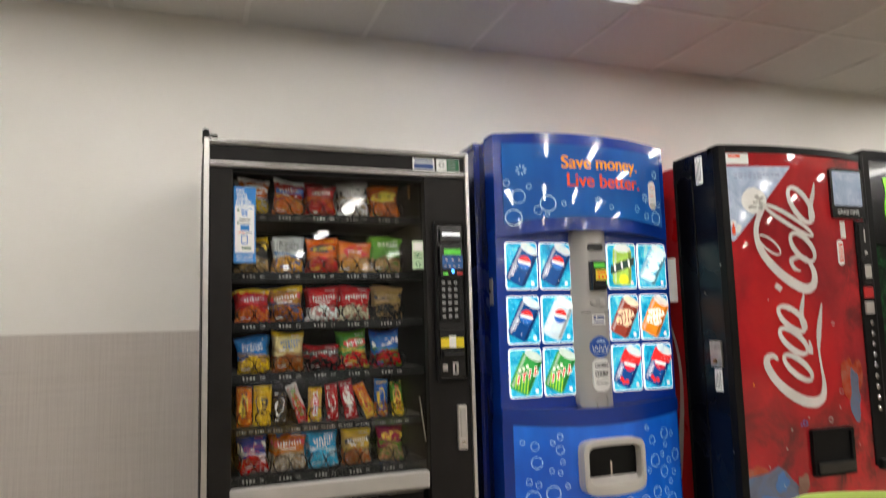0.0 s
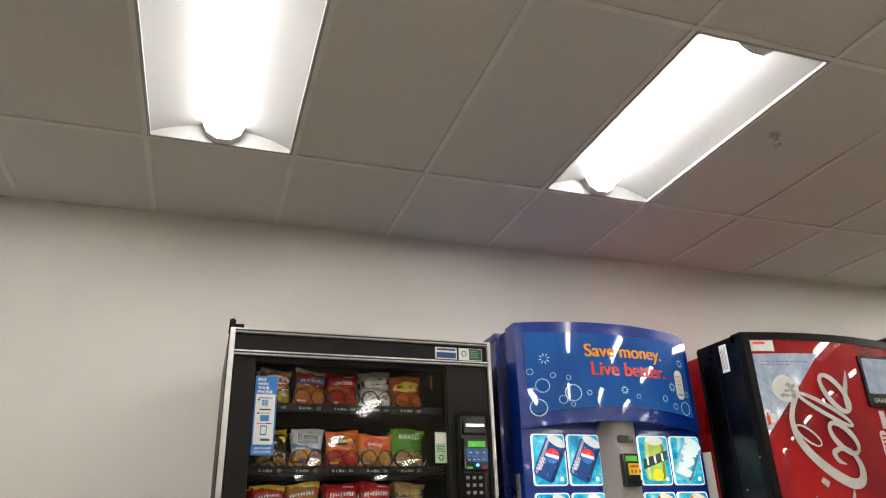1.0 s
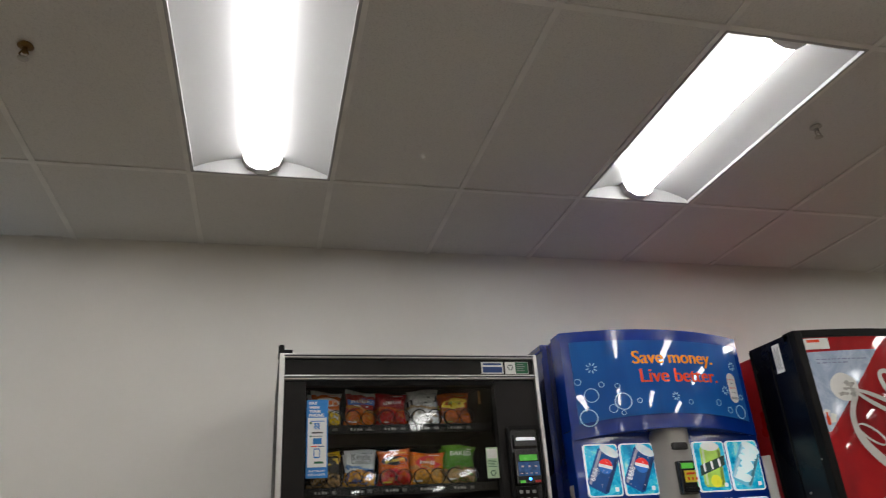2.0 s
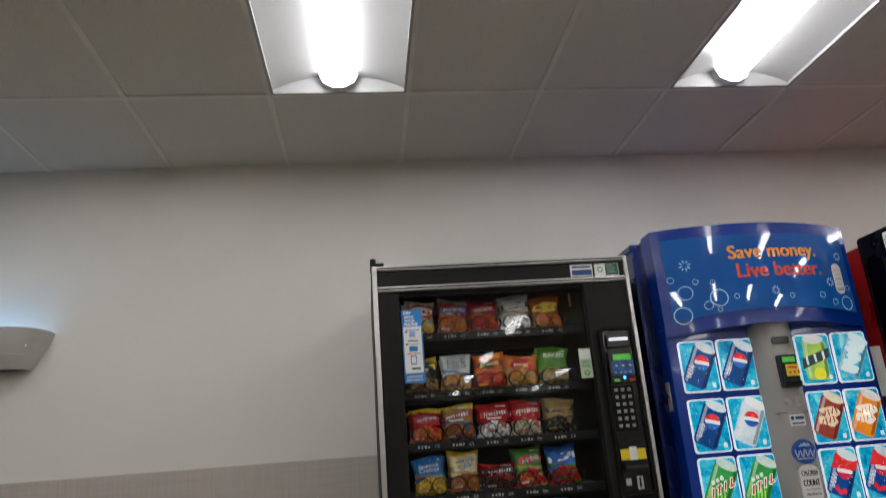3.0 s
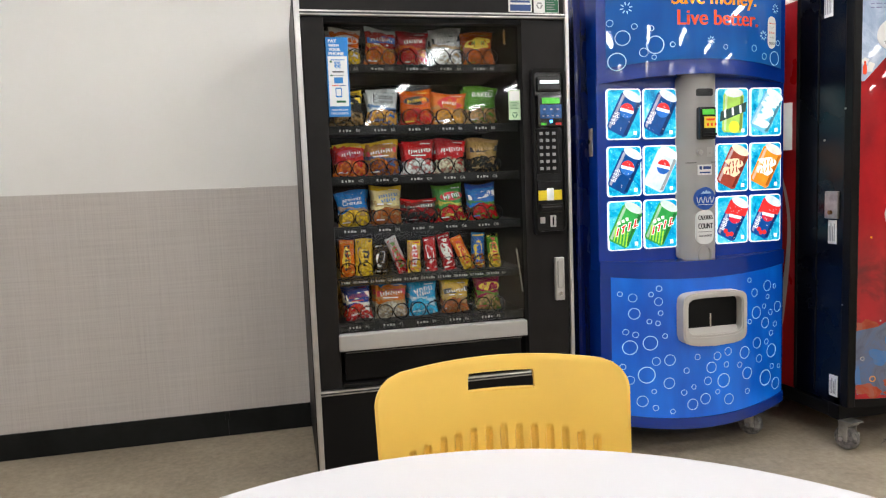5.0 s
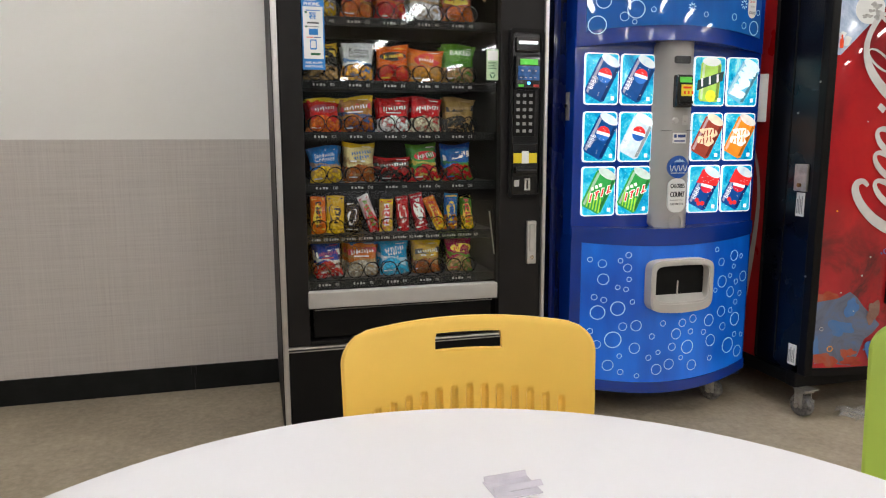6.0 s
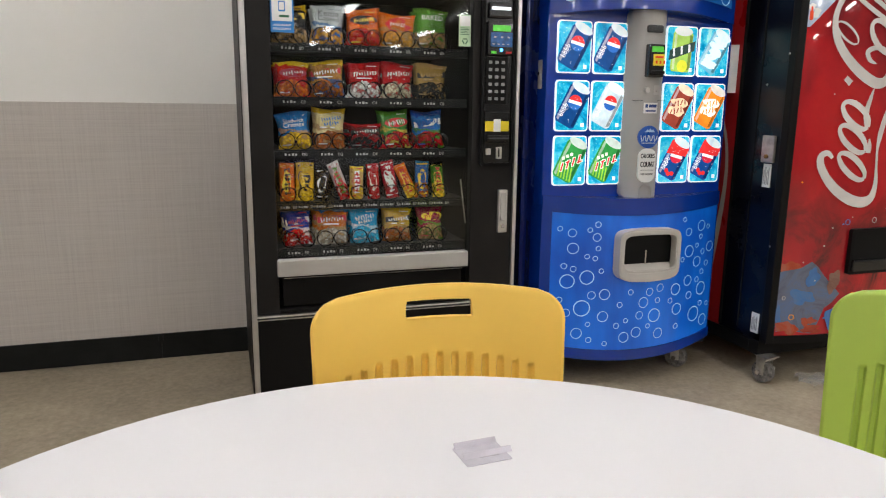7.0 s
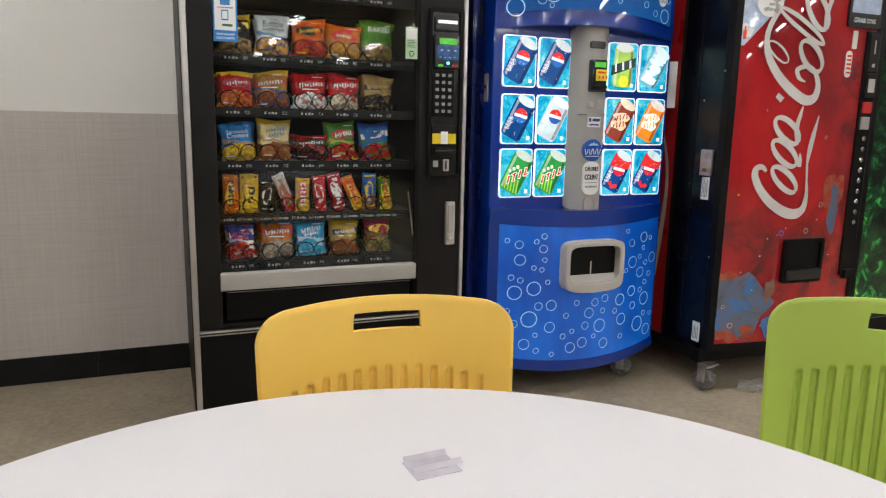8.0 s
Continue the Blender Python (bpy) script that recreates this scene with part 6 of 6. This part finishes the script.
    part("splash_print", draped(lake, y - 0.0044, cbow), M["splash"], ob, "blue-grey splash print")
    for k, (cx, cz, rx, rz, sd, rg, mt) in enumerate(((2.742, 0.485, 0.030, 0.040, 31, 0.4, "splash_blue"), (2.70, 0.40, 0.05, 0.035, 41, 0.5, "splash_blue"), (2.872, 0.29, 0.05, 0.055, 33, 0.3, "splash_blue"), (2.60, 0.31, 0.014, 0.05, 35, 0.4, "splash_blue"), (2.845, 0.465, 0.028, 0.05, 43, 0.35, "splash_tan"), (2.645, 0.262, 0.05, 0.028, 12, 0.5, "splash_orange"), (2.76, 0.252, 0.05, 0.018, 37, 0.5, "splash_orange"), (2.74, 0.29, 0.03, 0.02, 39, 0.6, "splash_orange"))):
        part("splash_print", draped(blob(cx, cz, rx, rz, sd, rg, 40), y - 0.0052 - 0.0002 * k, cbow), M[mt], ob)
    rnd = random.Random(8)
    for k in range(26):
        cx, cz, r = rnd.uniform(CX0 + 0.05, 3.2), rnd.choice((rnd.uniform(0.25, 1.3), rnd.uniform(0.3, 0.8))), rnd.choice((0.003, 0.004, 0.006, 0.009))
        if 2.87 < cx < 3.16 and 0.47 < cz < 0.72:
            continue
        if r < 0.006:
            bm = plate(circle(cx, cz, r, 10), y - 0.0074, y - 0.0066, None, 0, cbow)
        else:
            bm = ring_plate(circle(cx, cz, r * 1.4, 18), circle(cx, cz, r * 1.1, 18), y - 0.0074, y - 0.0066, None, 0, cbow)
        part("bubble", bm, M[("dim_ink", "dim_ink", "cyan", "orange_ink")[k % 4]], ob)
    # white flowing script, as plain brush strokes
    bm = bmesh.new()
    strokes = [
        ([(2.768, 1.000), (2.744, 1.019), (2.717, 1.010), (2.715, 0.975), (2.746, 0.920), (2.802, 0.865), (2.878, 0.822), (2.945, 0.810), (2.990, 0.832), (3.003, 0.890), (2.996, 0.958), (2.989, 1.033), (2.995, 1.096), (3.008, 1.160), (3.029, 1.244)],
         [0.016, 0.026, 0.032, 0.038, 0.042, 0.048, 0.052, 0.052, 0.042, 0.026, 0.014, 0.014, 0.032, 0.030, 0.003]),
        ([(2.762, 1.690), (2.718, 1.605), (2.709, 1.540), (2.730, 1.472), (2.783, 1.404), (2.854, 1.347), (2.935, 1.308), (2.988, 1.322), (3.000, 1.377), (2.968, 1.435), (2.917, 1.449), (2.876, 1.432), (2.890, 1.400), (2.925, 1.385)],
         [0.030, 0.026, 0.028, 0.038, 0.044, 0.050, 0.050, 0.044, 0.034, 0.022, 0.022, 0.026, 0.022, 0.004]),
        ([(2.784, 1.326), (2.812, 1.304)], [0.026, 0.030]),
        ([(2.921, 1.127), (2.905, 1.185), (2.918, 1.245), (2.930, 1.285)], [0.034, 0.030, 0.022, 0.004]),
        ([(2.939, 1.020), (2.942, 1.050), (2.938, 1.080)], [0.030, 0.026, 0.004]),
        ([(3.011, 1.612), (3.010, 1.680), (3.030, 1.735), (3.045, 1.790)], [0.034, 0.032, 0.026, 0.004]),
    ]
    for cx, cz, a, b, w, tilt in ((2.868, 0.963, 0.086, 0.032, 0.030, -37), (2.855, 1.078, 0.084, 0.034, 0.030, -37), (2.856, 1.175, 0.082, 0.036, 0.030, -36),
                                  (2.770, 1.502, 0.064, 0.024, 0.011, -38), (2.945, 1.492, 0.082, 0.042, 0.030, -43), (2.885, 1.612, 0.142, 0.020, 0.022, -28), (2.953, 1.683, 0.095, 0.044, 0.030, -52)):
        loop = turned([(a * math.cos(t), b * math.sin(t)) for t in [2 * math.pi * k / 9 for k in range(10)]], cx, cz, tilt)
        strokes.append((loop, [w * (0.55 + 0.45 * abs(math.sin(math.pi * k / 4.5))) for k in range(10)]))
    for k, (pts, ws) in enumerate(strokes):
        ribbon(pts, [0.88 * w for w in ws], y - 0.0046 - 0.0002 * k, bm, cbow)
    part("script_print", bm, M["script"], ob, "white flowing script mark")
    # dispensing mouth
    mouth = part("mouth_frame", ring_plate(rounded(2.900, 3.140, 0.495, 0.695, 0.012), rounded(2.917, 3.123, 0.513, 0.678, 0.008), y - CB - 0.016, y - CB + 0.04), M["black"], ob, "black dispensing mouth")
    # black sheet across the opening stands for its dark inside
    part("mouth_dark_plate", box((2.910, 3.130, y - CB - 0.004, y - CB + 0.002, 0.505, 0.685)), M["shelf"], mouth)
    part("mouth_lip", box((2.913, 3.127, y - CB - 0.028, y - CB - 0.004, 0.508, 0.560), 0.008), M["gloss_black"], mouth)
    # payment strip
    yy = y + cbow(3.35) - 0.004
    strip = part("payment_strip", box((3.305, 3.398, yy - 0.012, yy + 0.05, 0.50, 1.625), 0.008), M["black"], ob, "black payment strip with round buttons")
    part("strip_foot", box((3.325, 3.402, yy - 0.03, yy, 0.485, 0.530), 0.008), M["black"], strip)
    part("coin_plate", box((3.322, 3.386, yy - 0.018, yy - 0.008, 1.450, 1.612), 0.004), M["dark"], strip)
    part("coin_slot", box((3.350, 3.357, yy - 0.0195, yy - 0.0175, 1.525, 1.585)), M["silver"], strip)
    part("coin_button", box((3.345, 3.361, yy - 0.0215, yy - 0.0175, 1.466, 1.482), 0.002), M["silver"], strip)
    nv = part("note_acceptor", box((3.322, 3.386, yy - 0.022, yy - 0.008, 1.330, 1.440), 0.006), M["dark"], strip)
    part("note_window", box((3.332, 3.372, yy - 0.0245, yy - 0.0215, 1.355, 1.415), 0.002), M["beige"], nv)
    part("red_display", box((3.322, 3.378, yy - 0.020, yy - 0.008, 1.262, 1.312), 0.003), M["red_lamp"], strip, "lit red display")
    part("coin_return", box((3.322, 3.374, yy - 0.020, yy - 0.008, 1.188, 1.245), 0.003), M["silver"], strip)
    for k in range(9):
        part("round_button", lathe([(0.011, 0.004), (0.011, -0.006), (0.008, -0.009)], 14, (3.352, yy - 0.012, 1.146 - 0.0487 * k), "y"), M["chrome"], strip, "chrome push button")
    yv = y + cbow(3.24) - 0.004
    scr = part("screen", plate(rounded(3.142, 3.345, 1.630, 1.865, 0.012), yv - 0.020, yv + 0.03), M["gloss_black"], ob, "dark framed promotion screen")
    part("screen_picture", plate(rounded(3.156, 3.331, 1.690, 1.850, 0.006), yv - 0.0215, yv - 0.0195), M["poster"], scr)
    part("lettering", writing("GRAB ONE", 3.170, 1.650, yv - 0.0228, width=0.135), M["white"], scr)
    st = part("balance_sticker", plate(rounded(3.165, 3.207, 1.415, 1.530, 0.018), y - 0.004, y - 0.001, None, 0, cbow), M["white"], ob, "small white capsule sticker")
    for k in range(5):
        part("sticker_print", box((3.173, 3.199, y + cbow(3.186) - 0.0056, y + cbow(3.186) - 0.0036, 1.432 + 0.018 * k, 1.440 + 0.018 * k)), M["red_ink"], st)
    part("side_sticker", box((3.200, 3.228, y + cbow(3.214) - 0.006, y + cbow(3.214) + 0.01, 1.540, 1.618), 0.002), M["white"], ob)
    # door side: labels and lock
    x = CX0 - 0.0032
    for z0, z1, y0 in ((1.80, 1.925, -0.235), (0.868, 0.968, -0.272), (0.221, 0.312, -0.290)):
        st = part("side_label", box((x, CX0 + 0.001, y0, y0 + 0.045, z0, z1), 0.0008, 1), M["white"], ob, "white printed label")
        part("small_print", boxes([(x - 0.001, x, y0 + 0.008 + 0.009 * k, y0 + 0.012 + 0.009 * k, z0 + 0.012, z1 - 0.014 - 0.012 * (k % 2)) for k in range(4)]), M["grey_ink"], st)
    lk = part("side_lock", box((CX0 - 0.012, CX0 + 0.001, -0.285, -0.215, 0.974, 1.088), 0.004), M["steel"], ob, "beige metal side lock")
    part("lock_cylinder", lathe([(0.009, 0), (0.009, -0.008)], 12, (CX0 - 0.012, -0.25, 1.00), "x"), M["brass"], lk)
    for yk, zk in ((-0.31, 1.42), (-0.31, 0.62), (-0.20, 1.30)):
        part("bolt", lathe([(0.005, 0), (0.004, -0.004)], 8, (CX0, yk, zk), "x"), M["steel"], ob)
    part("base_frame", boxes([(CX0 - 0.002, CX1, -0.30, -0.24, 0.125, 0.19), (CX0 + 0.004, CX0 + 0.06, -0.24, 0.62, 0.125, 0.185), (CX1 - 0.06, CX1, -0.24, 0.62, 0.125, 0.185), (CX0, CX1, 0.58, 0.64, 0.125, 0.185)], 0.004), M["black"], ob, "dusty black base frame")
    for cx, cy, a in ((CX0 + 0.038, -0.318, 8), (CX1 - 0.05, -0.26, 30), (CX0 + 0.05, 0.55, 0), (CX1 - 0.05, 0.55, 0)):
        castor(ob, cx, cy, a, 0.128)


red_machine()


# ---------------------------------------------------------------- black drink machine at the end of the row
def black_machine():
    x0, x1, y, z = 3.465, 4.39, -0.30, 1.995
    ob = thing("drink_vending_machine", ((x0 + x1) / 2, 0.2, 0.0), "black drink vending machine with a backlit green picture", "vending machine")
    part("cabinet", box((x0 + 0.01, x1 - 0.01, y + 0.08, 0.68, 0.12, z - 0.02), 0.01), M["gloss_black"], ob)
    part("door_frame", ring_plate(rounded(x0, x1, 0.14, z, 0.02), rounded(x0 + 0.05, x1 - 0.05, 0.24, z - 0.05, 0.01), y, y + 0.08), M["black"], ob)
    part("picture_panel", box((x0 + 0.045, x1 - 0.2, y + 0.014, y + 0.03, 0.235, 1.52), 0.0), M["foliage"], ob, "backlit green leaf picture")
    part("upper_panel", box((x0 + 0.045, x1 - 0.2, y + 0.010, y + 0.03, 1.525, z - 0.045)), M["gloss_black"], ob)
    bm = bmesh.new()
    for k in range(3):
        ribbon([(x0 + 0.16 + 0.07 * k, 1.86), (x0 + 0.175 + 0.07 * k, 1.78), (x0 + 0.155 + 0.07 * k, 1.70), (x0 + 0.165 + 0.07 * k, 1.56 + 0.03 * (k % 2))], [0.03, 0.035, 0.03, 0.004], y + 0.007, bm)
    part("green_mark", bm, lit((0.25, 0.75, 0.05), 0.4), ob, "bright green brush mark")
    cx = x0 + 0.30
    part("can_print", plate(rounded(cx - 0.07, cx + 0.07, 0.85, 1.10, 0.02), y + 0.010, y + 0.014), M["lit_white"], ob)
    part("service_column", box((x1 - 0.195, x1 - 0.05, y + 0.006, y + 0.04, 0.24, z - 0.05), 0.004), M["dark"], ob)
    for k in range(8):
        part("round_button", lathe([(0.013, 0.004), (0.013, -0.006), (0.009, -0.009)], 14, (x1 - 0.13, y + 0.006, 1.2 - 0.06 * k), "y"), M["chrome"], ob)
    for s in (x0 + 0.06, x1 - 0.06):
        castor(ob, s, y + 0.13, 15, 0.12)
        castor(ob, s, 0.58, 0, 0.12)


black_machine()


# ---------------------------------------------------------------- table
TX, TY, TR, TZ = 0.492, -2.280, 0.680, 0.742


def table():
    ob = thing("round_table", (0, 0, 0), "round white laminate table on a grey pedestal", "table", "tables", local=True)
    part("tabletop", lathe([(TR - 0.004, TZ - 0.028), (TR, TZ - 0.024), (TR, TZ - 0.004), (TR - 0.003, TZ)], 128), M["laminate"], ob, "white laminate top", 30)
    part("edge_band", lathe([(TR - 0.02, TZ - 0.031), (TR - 0.003, TZ - 0.031), (TR - 0.003, TZ - 0.0285), (TR - 0.02, TZ - 0.0285)], 128), M["edge"], ob)
    part("column", lathe([(0.045, 0.03), (0.038, 0.06), (0.038, TZ - 0.06), (0.09, TZ - 0.032)], 28), M["legs"], ob, smooth=40)
    for k in range(4):
        a = radians(45 + 90 * k)
        part("foot", tube([(0, 0, 0.045), (0.25 * math.cos(a), 0.25 * math.sin(a), 0.035), (0.42 * math.cos(a), 0.42 * math.sin(a), 0.018)], 0.018, 10), M["legs"], ob, smooth=40)
    return ob


near_table = table()
near_table.matrix_basis = pose(TX, TY, 0)
copy_thing(near_table, pose(1.40, -4.05, 0))     # behind the camera, mirrored in the glass


def tag_holder():
    ob = thing("tag_holder", (0.634, -1.897, TZ), "small clear lilac plastic tag holder lying on the table", "tag holder", local=True)
    ob.rotation_euler = (0, 0, radians(4))
    part("plate", box((-0.033, 0.030, -0.026, 0.024, 0.0, 0.002), 0.0006, 1), M["card"], ob)
    part("front_lip", slab(lambda u, v: (-0.030 + 0.068 * u, -0.010 + 0.006 * v, 0.002 + 0.005 * v), lambda u, v: (-0.030 + 0.068 * u, -0.0085 + 0.006 * v, 0.002 + 0.005 * v), 4, 1), M["card"], ob)
    part("upper_fold", slab(lambda u, v: (-0.031 + 0.060 * u, 0.020 + 0.004 * v, 0.002 + 0.006 * v), lambda u, v: (-0.031 + 0.060 * u, 0.0215 + 0.004 * v, 0.002 + 0.006 * v), 4, 1), M["card"], ob)
    part("crease_line", box((-0.010, 0.018, -0.0125, -0.012, 0.0022, 0.0028)), M["grey_ink"], ob)


tag_holder()


# ---------------------------------------------------------------- chairs
def chair(colour, label):
    """Moulded stacking chair; its back faces -y at y = 0, and its seat lies ahead of it."""
    ob = thing("stacking_chair", (0, 0, 0), label, "chair", "chairs round the table", local=True)
    hw, z0, z1 = 0.243, 0.42, 0.858

    def half(z):
        t = (z - z0) / (z1 - z0)
        w = hw - 0.012 * (1 - t)
        r = 0.050
        if z > z1 - 0.022 - r:
            d = z - (z1 - 0.022 - r)
            w -= r - math.sqrt(max(0, r * r - min(r, d) ** 2))
        return w

    crown = lambda x: 0.022 * (1 - (x / hw) ** 2)
    face = lambda x, z: -0.035 * (1 - (x / hw) ** 2) * -1 - 0.035 + 0.12 * (z - 0.42) ** 1.5 - 0.03

    # outline with the hand slot cut out, gridded so that grooves can be pressed in
    NX, NZ = 480, 84
    sx, sz0, sz1 = 0.0642, 0.795, 0.827
    bm = bmesh.new()
    V = {}
    groove = [(-0.1758 + 0.0293 * k) for k in range(13)]

    def depth(x, z):
        for g in groove:
            top = 0.726 - 0.035 * (g / 0.197) ** 2
            d = abs(x - g)
            if d < 0.0076 and 0.45 < z < top:
                e = min(1, (top - z) / 0.007, (z - 0.45) / 0.01)
                return 0.0085 * min(1, 2.0 * (1 - d / 0.0076)) * max(0, e) ** 0.5
        return 0.0

    def vert(i, j, back):
        key = (i, j, back)
        if key not in V:
            v = j / NZ
            zr = z0 + (z1 - 0.022 - z0) * v
            w = half(zr)
            x = (2 * i / NX - 1) * w
            z = zr + crown(x) * v ** 3
            y = face(x, z) + (0.0055 if back else depth(x, z))
            edge = min(1, (w - abs(x)) / 0.006, (z1 - 0.022 + crown(x) - z) / 0.006 if v > 0.9 else 1)
            if not back:
                y += 0.003 * (1 - max(0, edge))
            else:
                y += 0.007 - 0.003 * (1 - max(0, edge))
            V[key] = bm.verts.new((x, y, z))
        return V[key]

    def hole(i, j):
        v = (j + 0.5) / NZ
        z = z0 + (z1 - 0.022 - z0) * v + 0.021 * v ** 3
        x = abs(2 * (i + 0.5) / NX - 1) * (hw - 0.004)
        return x < sx - 0.4 * max(0, 0.005 - min(z - sz0, sz1 - z)) and sz0 < z < sz1

    for i in range(NX):
        for j in range(NZ):
            if hole(i, j):
                continue
            bm.faces.new((vert(i, j, 0), vert(i + 1, j, 0), vert(i + 1, j + 1, 0), vert(i, j + 1, 0)))
            bm.faces.new((vert(i, j + 1, 1), vert(i + 1, j + 1, 1), vert(i + 1, j, 1), vert(i, j, 1)))
    rim = [e for e in bm.edges if len(e.link_faces) == 1]
    keys = {v: k for k, v in V.items()}
    for e in rim:
        a, b = e.verts
        ka, kb = keys[a], keys[b]
        if ka[2] == 0:
            c, d = V[(kb[0], kb[1], 1)], V[(ka[0], ka[1], 1)]
            try:
                bm.faces.new((a, b, c, d))
            except ValueError:
                pass
    bmesh.ops.recalc_face_normals(bm, faces=bm.faces)
    part("backrest", bm, colour, ob, smooth=55)
    part("seat", slab(lambda u, v: (-0.225 + 0.45 * u, -0.44 + 0.44 * v, 0.455 - 0.02 * math.sin(math.pi * u) * math.sin(math.pi * v) - 0.03 * (1 - v) ** 4),
                      lambda u, v: (-0.225 + 0.45 * u, -0.44 + 0.44 * v, 0.445 - 0.02 * math.sin(math.pi * u) * math.sin(math.pi * v) - 0.03 * (1 - v) ** 4), 12, 12), colour, ob, smooth=50)
    for s in (-1, 1):
        part("leg", tube([(s * 0.19, -0.36, 0.44), (s * 0.225, -0.40, 0.0)], 0.011, 10), M["chrome"], ob, "chrome tube leg", 60)
        part("leg", tube([(s * 0.20, -0.03, 0.60), (s * 0.20, -0.05, 0.44), (s * 0.225, 0.05, 0.0)], 0.011, 10), M["chrome"], ob, "chrome tube leg", 60)
    return ob


yc = chair(M["yellow_chair"], "yellow moulded plastic chair with a handle slot, pushed to the table")
yc.matrix_basis = pose(0.707, -1.467, 0, 0, 0, -5)
gc = chair(M["green_chair"], "lime green moulded plastic chair with a handle slot, beside the table")
gc.matrix_basis = pose(1.640, -1.81, 0, 0, 0, -48)


# ---------------------------------------------------------------- litter
def wrapper():
    ob = thing("plastic_wrapper", (2.82, -0.39, 0.0), "crumpled clear plastic wrapper on the floor", "litter", local=True)
    rnd = random.Random(3)
    hs = [[rnd.uniform(0.002, 0.03) for _ in range(9)] for _ in range(8)]
    f = lambda u, v: ((u - 0.5) * 0.17 + 0.02 * math.sin(9 * v), (v - 0.5) * 0.12 + 0.015 * math.sin(7 * u), hs[min(7, int(u * 7))][min(8, int(v * 8))])
    part("film", slab(f, lambda u, v: tuple(Vector(f(u, v)) + Vector((0, 0, 0.0006))), 7, 8), M["film"], ob)


wrapper()
